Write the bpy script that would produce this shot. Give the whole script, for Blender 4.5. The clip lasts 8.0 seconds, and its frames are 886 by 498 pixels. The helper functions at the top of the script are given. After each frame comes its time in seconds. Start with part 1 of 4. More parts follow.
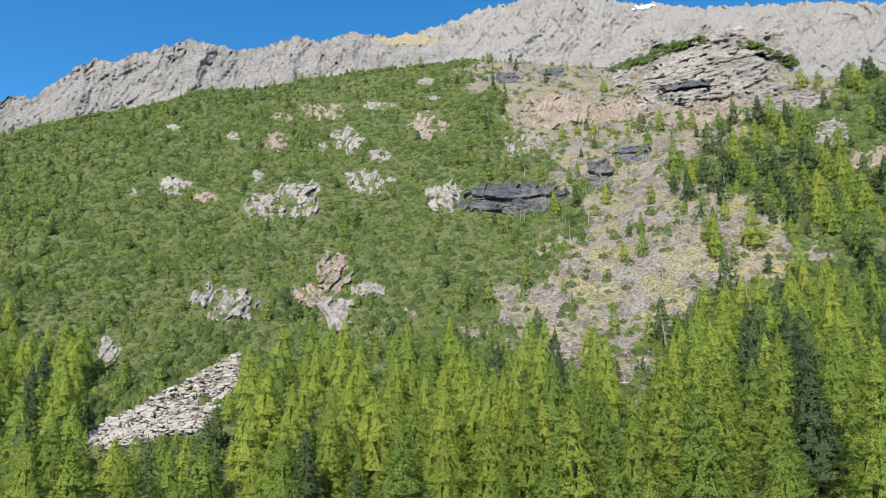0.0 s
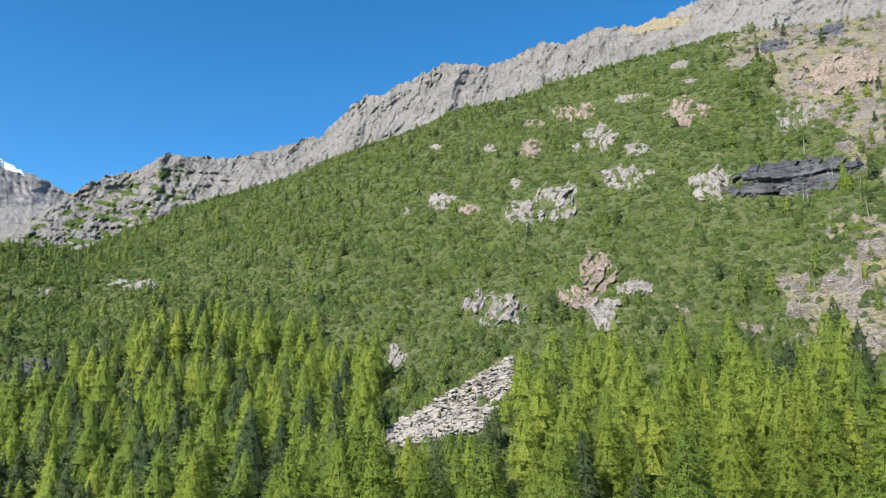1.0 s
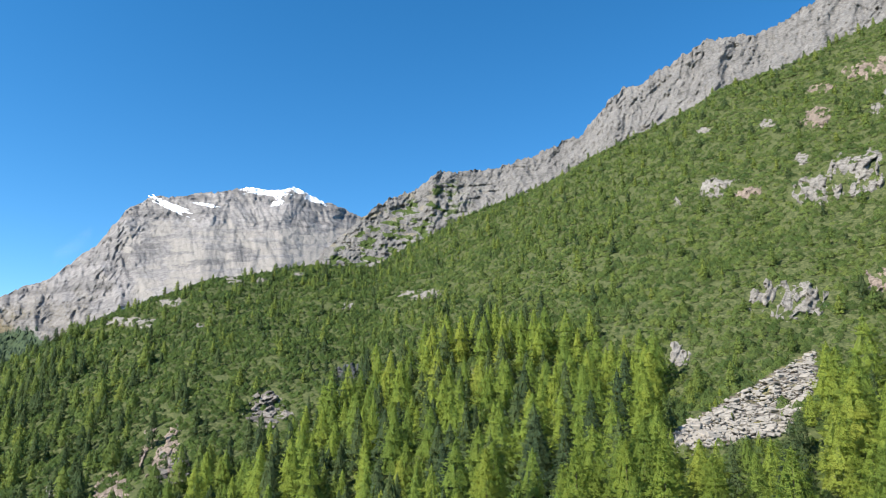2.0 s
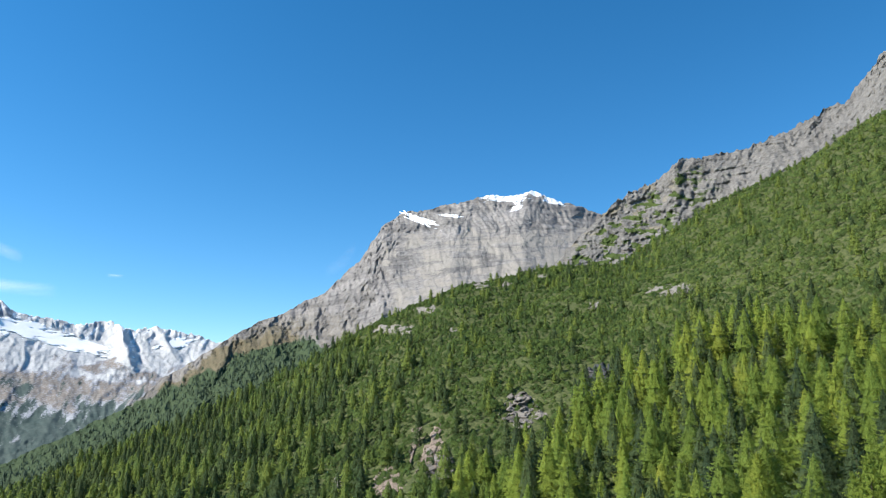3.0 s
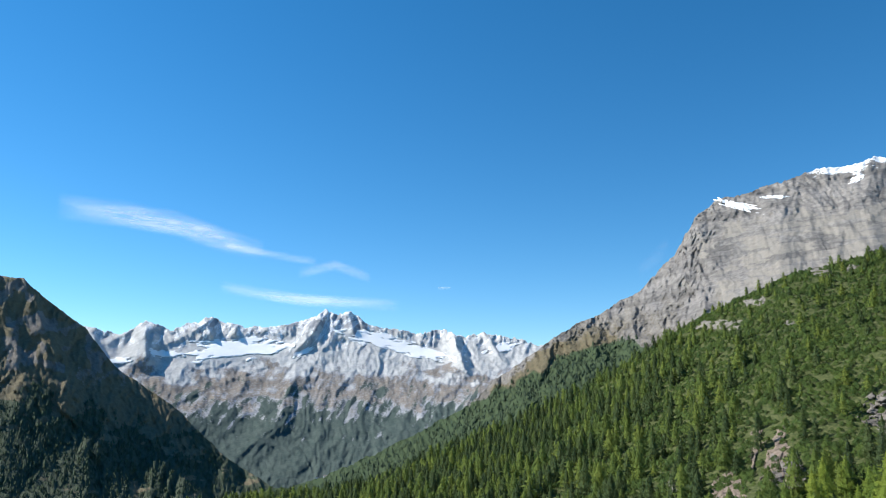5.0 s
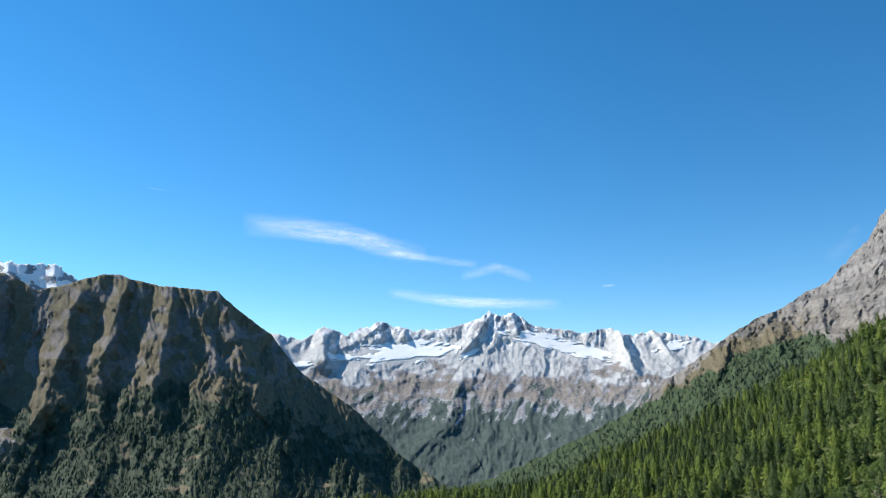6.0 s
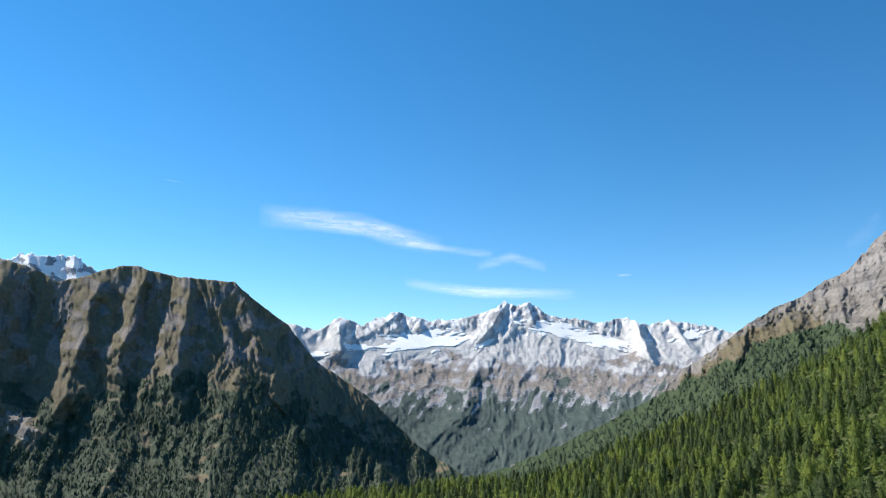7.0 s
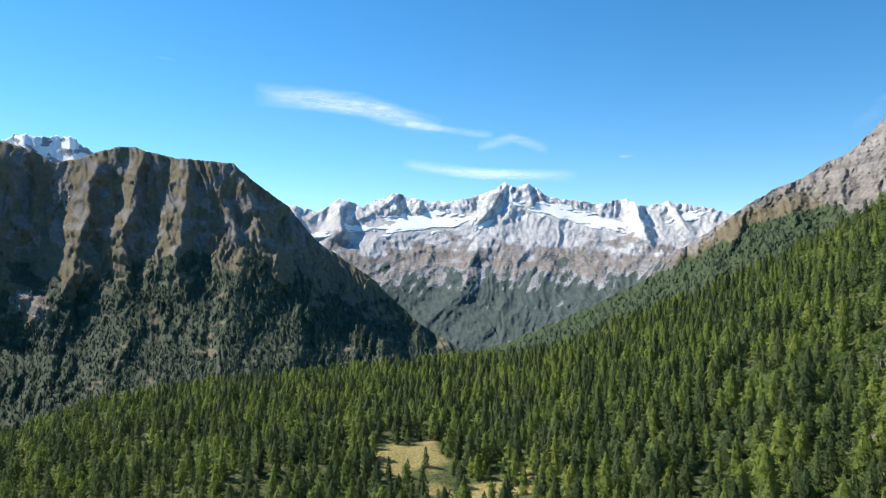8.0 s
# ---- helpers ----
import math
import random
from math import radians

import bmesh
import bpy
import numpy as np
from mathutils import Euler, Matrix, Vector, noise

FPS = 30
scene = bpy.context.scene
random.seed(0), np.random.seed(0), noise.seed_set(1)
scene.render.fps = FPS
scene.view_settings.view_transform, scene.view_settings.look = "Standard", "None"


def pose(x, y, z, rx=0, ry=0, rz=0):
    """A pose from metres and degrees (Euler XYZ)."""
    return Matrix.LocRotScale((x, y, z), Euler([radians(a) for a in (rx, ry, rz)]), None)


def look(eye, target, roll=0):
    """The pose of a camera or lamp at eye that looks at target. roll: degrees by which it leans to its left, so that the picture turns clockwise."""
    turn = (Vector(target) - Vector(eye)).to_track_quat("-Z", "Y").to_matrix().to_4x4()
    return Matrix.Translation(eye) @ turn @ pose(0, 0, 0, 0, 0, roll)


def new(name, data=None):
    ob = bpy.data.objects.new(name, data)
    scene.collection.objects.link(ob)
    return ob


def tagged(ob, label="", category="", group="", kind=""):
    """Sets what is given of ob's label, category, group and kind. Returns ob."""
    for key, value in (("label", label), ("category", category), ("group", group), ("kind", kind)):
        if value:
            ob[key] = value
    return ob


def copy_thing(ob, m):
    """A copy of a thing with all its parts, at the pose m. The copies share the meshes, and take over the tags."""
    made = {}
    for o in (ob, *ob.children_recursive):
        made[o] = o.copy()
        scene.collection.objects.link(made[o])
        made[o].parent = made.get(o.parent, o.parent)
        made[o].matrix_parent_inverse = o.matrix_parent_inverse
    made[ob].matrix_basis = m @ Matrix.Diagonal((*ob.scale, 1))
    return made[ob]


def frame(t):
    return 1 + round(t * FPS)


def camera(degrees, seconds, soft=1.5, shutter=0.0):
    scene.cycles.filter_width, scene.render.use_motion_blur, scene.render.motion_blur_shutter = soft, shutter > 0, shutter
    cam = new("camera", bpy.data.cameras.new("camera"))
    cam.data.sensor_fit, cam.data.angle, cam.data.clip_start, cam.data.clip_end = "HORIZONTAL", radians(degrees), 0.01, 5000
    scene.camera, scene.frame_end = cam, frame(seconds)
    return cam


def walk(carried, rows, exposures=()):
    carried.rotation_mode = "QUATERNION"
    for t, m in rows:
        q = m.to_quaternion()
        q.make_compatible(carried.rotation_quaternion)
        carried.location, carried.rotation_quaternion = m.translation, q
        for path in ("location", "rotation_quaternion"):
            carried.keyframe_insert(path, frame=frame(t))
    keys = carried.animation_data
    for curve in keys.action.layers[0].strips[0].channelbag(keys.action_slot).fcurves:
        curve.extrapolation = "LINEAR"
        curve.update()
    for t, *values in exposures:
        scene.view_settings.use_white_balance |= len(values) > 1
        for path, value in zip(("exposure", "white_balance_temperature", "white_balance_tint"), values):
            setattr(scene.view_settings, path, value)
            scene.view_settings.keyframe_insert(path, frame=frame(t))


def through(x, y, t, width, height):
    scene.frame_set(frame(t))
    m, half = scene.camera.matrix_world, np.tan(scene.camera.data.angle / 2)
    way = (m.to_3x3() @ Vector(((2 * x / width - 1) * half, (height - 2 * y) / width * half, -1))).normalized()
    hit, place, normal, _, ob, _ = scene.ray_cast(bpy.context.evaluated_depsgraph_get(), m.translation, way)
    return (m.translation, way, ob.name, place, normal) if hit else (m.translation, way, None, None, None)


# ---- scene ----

# ---------------------------------------------------------------- camera
EYE = 100.0
cam = camera(64.1, 8.0, soft=1.0)
# seconds, yaw (to the left of north), pitch, roll; the drone hovers and turns
TURNS = [
    (0.0, 0.0, 11.98, 0.0), (0.5, 10.56, 12.06, 0.0), (1.0, 21.41, 12.1, 0.0), (1.5, 32.4, 12.12, 0.0),
    (2.0, 43.39, 12.16, 0.0), (2.2, 47.77, 12.19, 0.0), (2.5, 54.2, 12.2, 0.0), (2.8, 60.0, 12.2, 0.0),
    (3.1, 64.4, 12.21, 0.0), (3.3, 65.77, 12.21, 0.0), (3.5, 66.21, 12.22, 0.0), (4.0, 71.23, 12.23, 0.0),
    (4.5, 80.04, 12.27, 0.0), (5.0, 88.48, 12.27, 0.0), (5.2, 91.66, 12.26, 0.0), (5.5, 96.3, 12.29, 0.0),
    (5.8, 100.0, 12.32, 0.0), (6.05, 102.1, 12.34, 0.0), (6.3, 102.92, 12.36, 0.0), (6.5, 102.92, 12.37, 0.0),
    (6.8, 102.93, 12.36, 0.0), (6.9, 102.93, 12.2, 0.0), (7.0, 102.93, 11.53, 0.0), (7.5, 102.92, 6.74, 0.0),
    (8.0, 102.91, 1.95, 0.0),
]
walk(cam, [(t, pose(0, 0, EYE, 90 + pitch, roll, yaw)) for t, yaw, pitch, roll in TURNS], [(0.0, 0.97, 6500, 10), (2.2, 0.88, 6500, 10), (3.5, 0.63, 6450, 7), (5.0, 0.54, 6450, 7), (6.5, 0.57, 6550, 9), (8.0, 0.73, 6750, 10)])

# ---------------------------------------------------------------- sky and sun
SUN_YAW, SUN_UP = 163.0, 41.0
world = bpy.data.worlds.new("sky")
scene.world = world
world.use_nodes = True
sky = world.node_tree.nodes.new("ShaderNodeTexSky")
sky.sky_type = "NISHITA"
sky.sun_disc = False
sky.sun_elevation = radians(SUN_UP)
sky.sun_rotation = radians(-SUN_YAW)
sky.altitude, sky.air_density, sky.dust_density, sky.ozone_density = 2000, 1.0, 0.0, 3.0
backdrop = world.node_tree.nodes["Background"]
backdrop.inputs["Strength"].default_value = 0.116
deepen = world.node_tree.nodes.new("ShaderNodeHueSaturation")
deepen.inputs["Saturation"].default_value = 1.3
deepen.inputs["Hue"].default_value = 0.4945
world.node_tree.links.new(sky.outputs[0], deepen.inputs["Color"])
world.node_tree.links.new(deepen.outputs[0], backdrop.inputs["Color"])
lamp = bpy.data.lights.new("sun", "SUN")
lamp.energy, lamp.angle, lamp.color = 5.0, radians(0.5), (1.0, 0.95, 0.87)
sun = new("sun", lamp)
sy, se = radians(SUN_YAW), radians(SUN_UP)
sun.matrix_world = look((-math.sin(sy) * math.cos(se) * 300, math.cos(sy) * math.cos(se) * 300, EYE + math.sin(se) * 300), (0, 0, EYE))

# ---------------------------------------------------------------- noise
rng = np.random.default_rng(7)
PERM = rng.permutation(4096)
RAND = rng.random((4096, 5))
GRAD = rng.uniform(0, 2 * np.pi, 4096)


def perlin(x, y):
    xi, yi = np.floor(x).astype(int), np.floor(y).astype(int)
    xf, yf = x - xi, y - yi
    u, v = xf * xf * xf * (xf * (xf * 6 - 15) + 10), yf * yf * yf * (yf * (yf * 6 - 15) + 10)

    def corner(i, j):
        a = GRAD[PERM[(PERM[(xi + i) & 4095] + yi + j) & 4095]]
        return np.cos(a) * (xf - i) + np.sin(a) * (yf - j)
    top = corner(0, 0) * (1 - u) + corner(1, 0) * u
    low = corner(0, 1) * (1 - u) + corner(1, 1) * u
    return 1.5 * (top * (1 - v) + low * v)


def fbm(x, y, octaves=5, gain=0.5):
    total, amp = 0, 1.0
    for i in range(octaves):
        total = total + amp * perlin(x * 2 ** i + 17.3 * i, y * 2 ** i - 9.1 * i)
        amp *= gain
    return total


def ridged(x, y, octaves=5, gain=0.5):
    total, amp = 0, 1.0
    for i in range(octaves):
        total = total + amp * (0.5 - np.abs(perlin(x * 2 ** i + 31.7 * i, y * 2 ** i + 5.3 * i))) * 2
        amp *= gain
    return total / 2


def smooth(a, b, x):
    s = np.clip((x - a) / (b - a), 0, 1)
    return s * s * (3 - 2 * s)


def facets(x, y, size, seed=0):
    """Broken rock: each block of about that size has a height and a slant of its own."""
    x, y = x / size, y / size
    xi, yi = np.floor(x).astype(int), np.floor(y).astype(int)
    best, value = np.full(x.shape, 9.0), np.zeros(x.shape)
    for i in (-1, 0, 1):
        for j in (-1, 0, 1):
            h = PERM[(PERM[(xi + i + seed * 37) & 4095] + yi + j) & 4095]
            dx, dy = x - (xi + i + RAND[h, 0]), y - (yi + j + RAND[h, 1])
            d = dx * dx + dy * dy
            near = d < best
            best = np.where(near, d, best)
            value = np.where(near, RAND[h, 2] + (RAND[h, 3] - 0.5) * 1.6 * dx + (RAND[h, 4] - 0.5) * 1.6 * dy, value)
    return value - 0.5


def tan(degrees):
    return np.tan(np.radians(degrees))


def table(pairs, at):
    return np.interp(at, [p[0] for p in pairs], [p[1] for p in pairs])


# ---------------------------------------------------------------- materials
def material(name):
    mat = bpy.data.materials.new(name)
    mat.use_nodes = True
    nodes, links = mat.node_tree.nodes, mat.node_tree.links
    bsdf = nodes["Principled BSDF"]
    bsdf.inputs["Roughness"].default_value = 0.95
    bsdf.inputs["Specular IOR Level"].default_value = 0.05
    return mat, nodes, links, bsdf


def noise_node(nodes, links, scale, detail=6.0, rough=0.6, stretch=None, shift=0.0):
    coord = nodes.new("ShaderNodeTexCoord")
    out = coord.outputs["Object"]
    if stretch or shift:
        m = nodes.new("ShaderNodeMapping")
        m.inputs["Scale"].default_value = stretch or (1, 1, 1)
        m.inputs["Location"].default_value = (shift, shift, shift)
        links.new(out, m.inputs["Vector"])
        out = m.outputs[0]
    n = nodes.new("ShaderNodeTexNoise")
    n.inputs["Scale"].default_value, n.inputs["Detail"].default_value, n.inputs["Roughness"].default_value = scale, detail, rough
    links.new(out, n.inputs["Vector"])
    return n.outputs["Fac"]


def ramp(nodes, links, fac, stops):
    r = nodes.new("ShaderNodeValToRGB")
    el = r.color_ramp.elements
    for i, (at, col) in enumerate(stops):
        e = el[i] if i < 2 else el.new(at)
        e.position, e.color = at, (*col, 1) if len(col) == 3 else col
    links.new(fac, r.inputs["Fac"])
    return r.outputs["Color"]


def mask(nodes, links, fac, lo, hi):
    m = nodes.new("ShaderNodeMapRange")
    m.inputs["From Min"].default_value, m.inputs["From Max"].default_value = lo, hi
    links.new(fac, m.inputs["Value"])
    return m.outputs[0]


def math_node(nodes, links, op, a, b=None):
    m = nodes.new("ShaderNodeMath")
    m.operation = op
    for i, v in enumerate((a, b)):
        if v is None:
            continue
        if isinstance(v, (int, float)):
            m.inputs[i].default_value = v
        else:
            links.new(v, m.inputs[i])
    return m.outputs[0]


def mix(nodes, links, fac, a, b):
    m = nodes.new("ShaderNodeMix")
    m.data_type = "RGBA"
    for socket, v in ((m.inputs[0], fac), (m.inputs[6], a), (m.inputs[7], b)):
        if isinstance(v, tuple):
            socket.default_value = (*v, 1)
        elif isinstance(v, float):
            socket.default_value = v
        else:
            links.new(v, socket)
    return m.outputs[2]


def bump(nodes, links, bsdf, fac, distance, strength=1.0):
    b = nodes.new("ShaderNodeBump")
    b.inputs["Distance"].default_value, b.inputs["Strength"].default_value = distance, strength
    links.new(fac, b.inputs["Height"])
    links.new(b.outputs[0], bsdf.inputs["Normal"])


def rock_colour(nodes, links, light, dark, scale, strata=0.0, cracks=0.0):
    fine = noise_node(nodes, links, scale, 9, 0.78)
    wide = noise_node(nodes, links, scale * 0.12, 4, 0.5, shift=40)
    base = ramp(nodes, links, fine, [(0.4, dark), (0.5, tuple((p + q) / 2 for p, q in zip(light, dark))), (0.6, light)])
    tint = ramp(nodes, links, wide, [(0.35, tuple(c * 0.7 for c in light)), (0.65, tuple(min(1, c * 1.15) for c in light))])
    base = mix(nodes, links, 0.45, base, tint)
    if strata:
        band = noise_node(nodes, links, strata, 5, 0.6, (0.12, 0.12, 1.0), 11)
        base = mix(nodes, links, math_node(nodes, links, "MULTIPLY", mask(nodes, links, band, 0.45, 0.58), 0.45), base, tuple(c * 0.75 for c in dark))
    if cracks:
        split = noise_node(nodes, links, cracks, 4, 0.65, (1.0, 1.0, 0.3), 23)
        base = mix(nodes, links, math_node(nodes, links, "MULTIPLY", mask(nodes, links, split, 0.5, 0.58), 0.6), base, tuple(c * 0.8 for c in dark))
    return base, fine


def rock_material(name, light, dark, scale, relief, strata=0.0, cracks=0.0):
    mat, nodes, links, bsdf = material(name)
    colour, fine = rock_colour(nodes, links, light, dark, scale, strata, cracks)
    links.new(colour, bsdf.inputs["Base Color"])
    bump(nodes, links, bsdf, fine, relief)
    return mat


def leaf_material(name, stops, through=0.3, scale=3.0, gaps=0.46, single=False):
    """Foliage: colour varies from clump to clump and from tree to tree, and some light shines through."""
    mat, nodes, links, bsdf = material(name)
    g = nodes.new("ShaderNodeNewGeometry")
    if single:
        own = nodes.new("ShaderNodeObjectInfo").outputs["Random"]
    else:
        plant = nodes.new("ShaderNodeAttribute")
        plant.attribute_name = "plant"
        own = plant.outputs["Fac"]
    stand = noise_node(nodes, links, 0.035, 4, 0.65)
    fine = noise_node(nodes, links, scale * 0.4, 4, 0.7, shift=13)
    v = math_node(nodes, links, "MULTIPLY", g.outputs["Random Per Island"], 0.08)
    v = math_node(nodes, links, "ADD", v, math_node(nodes, links, "MULTIPLY", math_node(nodes, links, "SUBTRACT", fine, 0.5), 0.45))
    bump(nodes, links, bsdf, fine, 0.6 / scale * 3)
    v = math_node(nodes, links, "ADD", v, math_node(nodes, links, "MULTIPLY", own, 0.5))
    v = math_node(nodes, links, "ADD", v, math_node(nodes, links, "MULTIPLY", stand, 0.5))
    colour = ramp(nodes, links, v, stops)
    links.new(colour, bsdf.inputs["Base Color"])
    bsdf.inputs["Roughness"].default_value = 0.7
    bsdf.inputs["Specular IOR Level"].default_value = 0.08
    t = nodes.new("ShaderNodeBsdfTranslucent")
    links.new(colour, t.inputs["Color"])
    m = nodes.new("ShaderNodeMixShader")
    m.inputs[0].default_value = through
    links.new(bsdf.outputs[0], m.inputs[1])
    links.new(t.outputs[0], m.inputs[2])
    # needles stand apart: small gaps between the sprays
    hole = noise_node(nodes, links, scale, 2, 0.6, shift=3)
    clear, both = nodes.new("ShaderNodeBsdfTransparent"), nodes.new("ShaderNodeMixShader")
    links.new(mask(nodes, links, hole, gaps - 0.05, gaps + 0.05), both.inputs[0])
    links.new(clear.outputs[0], both.inputs[1])
    links.new(m.outputs[0], both.inputs[2])
    links.new(both.outputs[0], nodes["Material Output"].inputs["Surface"])
    return mat


LARCH_GREENS = [(0.15, (0.125, 0.185, 0.042)), (0.42, (0.19, 0.26, 0.05)), (0.68, (0.25, 0.315, 0.055)), (0.95, (0.35, 0.355, 0.062))]
PINE_GREENS = [(0.2, (0.04, 0.065, 0.032)), (0.5, (0.065, 0.095, 0.042)), (0.9, (0.1, 0.135, 0.05))]
LARCH = leaf_material("larch_needles", LARCH_GREENS, 0.52, 7.0, 0.49, True)
PINE = leaf_material("pine_needles", PINE_GREENS, 0.3, 7.0, 0.48, True)
STAND_LARCH = leaf_material("forest_larch_needles", LARCH_GREENS, 0.45, 5.0, 0.49)
STAND_PINE = leaf_material("forest_pine_needles", PINE_GREENS, 0.3, 5.0, 0.48)
FAR_LARCH = leaf_material("distant_larch_needles", [(0.15, (0.085, 0.125, 0.036)), (0.45, (0.135, 0.185, 0.046)), (0.7, (0.185, 0.235, 0.052)), (1.0, (0.25, 0.27, 0.058))], 0.4, 3.0, 0.46)
MID_PINE = leaf_material("distant_pine_needles", [(0.2, (0.045, 0.072, 0.03)), (0.5, (0.07, 0.102, 0.04)), (0.9, (0.105, 0.142, 0.05))], 0.35, 3.0, 0.46)
SHRUB = leaf_material("green_scrub_leaves", [(0.2, (0.055, 0.088, 0.028)), (0.45, (0.09, 0.13, 0.037)), (0.65, (0.12, 0.165, 0.045)), (0.95, (0.18, 0.215, 0.056))], 0.3, 4.5, 0.47)
MUGO = leaf_material("dwarf_pine_needles", [(0.2, (0.042, 0.072, 0.022)), (0.5, (0.068, 0.108, 0.028)), (0.95, (0.108, 0.155, 0.038))], 0.3, 4.5, 0.47)
# far needles carry the blue of mountain shade in their base colour
BLUED_FAR_PINE = leaf_material("shade_blued_distant_needles", [(0.1, (0.052, 0.082, 0.055)), (0.5, (0.072, 0.106, 0.066)), (0.95, (0.1, 0.135, 0.076))], 0.35, 0.5, 0.3)
BRUSH = leaf_material("leafless_twigs", [(0.2, (0.24, 0.22, 0.205)), (0.6, (0.33, 0.305, 0.285)), (0.95, (0.42, 0.39, 0.365))], 0.3, 4.0, 0.54)
DEAD = rock_material("dead_brush", (0.27, 0.245, 0.225), (0.13, 0.115, 0.105), 0.9, 0.2)
BARK = rock_material("bark", (0.17, 0.13, 0.1), (0.07, 0.055, 0.045), 3.0, 0.05)
PALE_ROCK = rock_material("pale_rock", (0.29, 0.268, 0.237), (0.085, 0.079, 0.07), 0.45, 0.7, 0.0, 0.4)
RED_ROCK = rock_material("reddish_rock", (0.29, 0.23, 0.185), (0.085, 0.07, 0.058), 0.45, 0.7, 0.0, 0.4)
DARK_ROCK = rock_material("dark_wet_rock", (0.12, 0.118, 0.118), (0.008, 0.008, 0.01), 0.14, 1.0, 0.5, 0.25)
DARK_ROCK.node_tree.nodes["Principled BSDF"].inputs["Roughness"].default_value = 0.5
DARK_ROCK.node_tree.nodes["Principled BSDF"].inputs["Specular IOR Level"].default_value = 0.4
GREY_ROCK = rock_material("layered_grey_rock", (0.3, 0.27, 0.24), (0.06, 0.055, 0.05), 0.3, 1.2, 0.3)
TALUS = rock_material("talus_stone", (0.33, 0.3, 0.26), (0.15, 0.137, 0.118), 0.9, 0.2)


def ground_material():
    """Low plants over brown soil, broken stone where the 'scree' value is high, dry grass in the clearing."""
    mat, nodes, links, bsdf = material("hillside_ground")
    n1 = noise_node(nodes, links, 0.7, 9, 0.72)
    n2 = noise_node(nodes, links, 0.03, 5, 0.6, shift=20)
    green = ramp(nodes, links, n1, [(0.38, (0.03, 0.04, 0.018)), (0.5, (0.07, 0.085, 0.032)), (0.62, (0.125, 0.13, 0.06))])
    soil = ramp(nodes, links, n1, [(0.36, (0.07, 0.06, 0.05)), (0.5, (0.15, 0.132, 0.114)), (0.64, (0.25, 0.228, 0.203))])
    straw = ramp(nodes, links, n1, [(0.42, (0.09, 0.088, 0.04)), (0.58, (0.24, 0.21, 0.105))])
    soil = mix(nodes, links, mask(nodes, links, noise_node(nodes, links, 0.06, 5, 0.7, shift=55), 0.46, 0.58), soil, straw)
    litter = ramp(nodes, links, n1, [(0.4, (0.05, 0.042, 0.035)), (0.6, (0.16, 0.135, 0.112))])
    soil = mix(nodes, links, mask(nodes, links, noise_node(nodes, links, 0.09, 6, 0.75, shift=91), 0.5, 0.58), soil, litter)
    a = nodes.new("ShaderNodeAttribute")
    a.attribute_name = "scree"
    s = math_node(nodes, links, "ADD", a.outputs["Fac"], math_node(nodes, links, "MULTIPLY", math_node(nodes, links, "SUBTRACT", n2, 0.5), 0.9))
    colour = mix(nodes, links, mask(nodes, links, s, 0.4, 0.6), green, soil)
    d = nodes.new("ShaderNodeAttribute")
    d.attribute_name = "meadow"
    colour = mix(nodes, links, d.outputs["Fac"], colour, ramp(nodes, links, n1, [(0.36, (0.13, 0.12, 0.045)), (0.5, (0.24, 0.2, 0.08)), (0.64, (0.33, 0.27, 0.12))]))
    links.new(colour, bsdf.inputs["Base Color"])
    bump(nodes, links, bsdf, n1, 0.25)
    return mat


def mountain_material(name, light, dark, scale, relief, strata, grass, wood, debris=None):
    """Bare rock, with snow, debris, dry grass and woods where the mesh's values say that they lie."""
    mat, nodes, links, bsdf = material(name)
    colour, fine = rock_colour(nodes, links, light, dark, scale, strata)
    detail = noise_node(nodes, links, scale * 4.5, 7, 0.75, shift=7)
    jitter = math_node(nodes, links, "MULTIPLY", math_node(nodes, links, "SUBTRACT", detail, 0.5), 1.6)
    covers = [("debris", debris or ((0.17, 0.16, 0.148), (0.27, 0.255, 0.24))), ("grass", grass), ("wood", wood), ("snow", ((0.8, 0.82, 0.86), (0.9, 0.91, 0.93)))]
    for key, (c1, c2) in covers:
        a = nodes.new("ShaderNodeAttribute")
        a.attribute_name = key
        s = math_node(nodes, links, "ADD", a.outputs["Fac"], jitter)
        colour = mix(nodes, links, mask(nodes, links, s, 0.38, 0.62), colour, ramp(nodes, links, fine, [(0.35, c1), (0.65, c2)]))
    links.new(colour, bsdf.inputs["Base Color"])
    bump(nodes, links, bsdf, fine, relief)
    return mat


GROUND = ground_material()
# the ridge's very dark speckle imitates small shadows among its crags
RIDGE_ROCK = mountain_material("ridge_rock", (0.26, 0.246, 0.228), (0.045, 0.043, 0.041), 0.22, 3, 0.0, ((0.22, 0.19, 0.12), (0.32, 0.27, 0.17)), ((0.05, 0.075, 0.025), (0.09, 0.12, 0.035)))
PEAK_ROCK = mountain_material("peak_rock", (0.31, 0.29, 0.275), (0.105, 0.1, 0.097), 0.06, 5, 0.03, ((0.11, 0.1, 0.065), (0.19, 0.155, 0.1)), ((0.045, 0.07, 0.04), (0.075, 0.1, 0.05)), ((0.24, 0.22, 0.195), (0.32, 0.295, 0.265)))
# distance haze is put into these colours: rock and woods lean blue
HAZY_RANGE_ROCK = mountain_material("hazy_range_rock", (0.4, 0.405, 0.43), (0.13, 0.14, 0.165), 0.022, 8, 0.0, ((0.2, 0.175, 0.155), (0.27, 0.23, 0.195)), ((0.055, 0.08, 0.075), (0.1, 0.125, 0.115)), ((0.4, 0.4, 0.4), (0.6, 0.6, 0.6)))
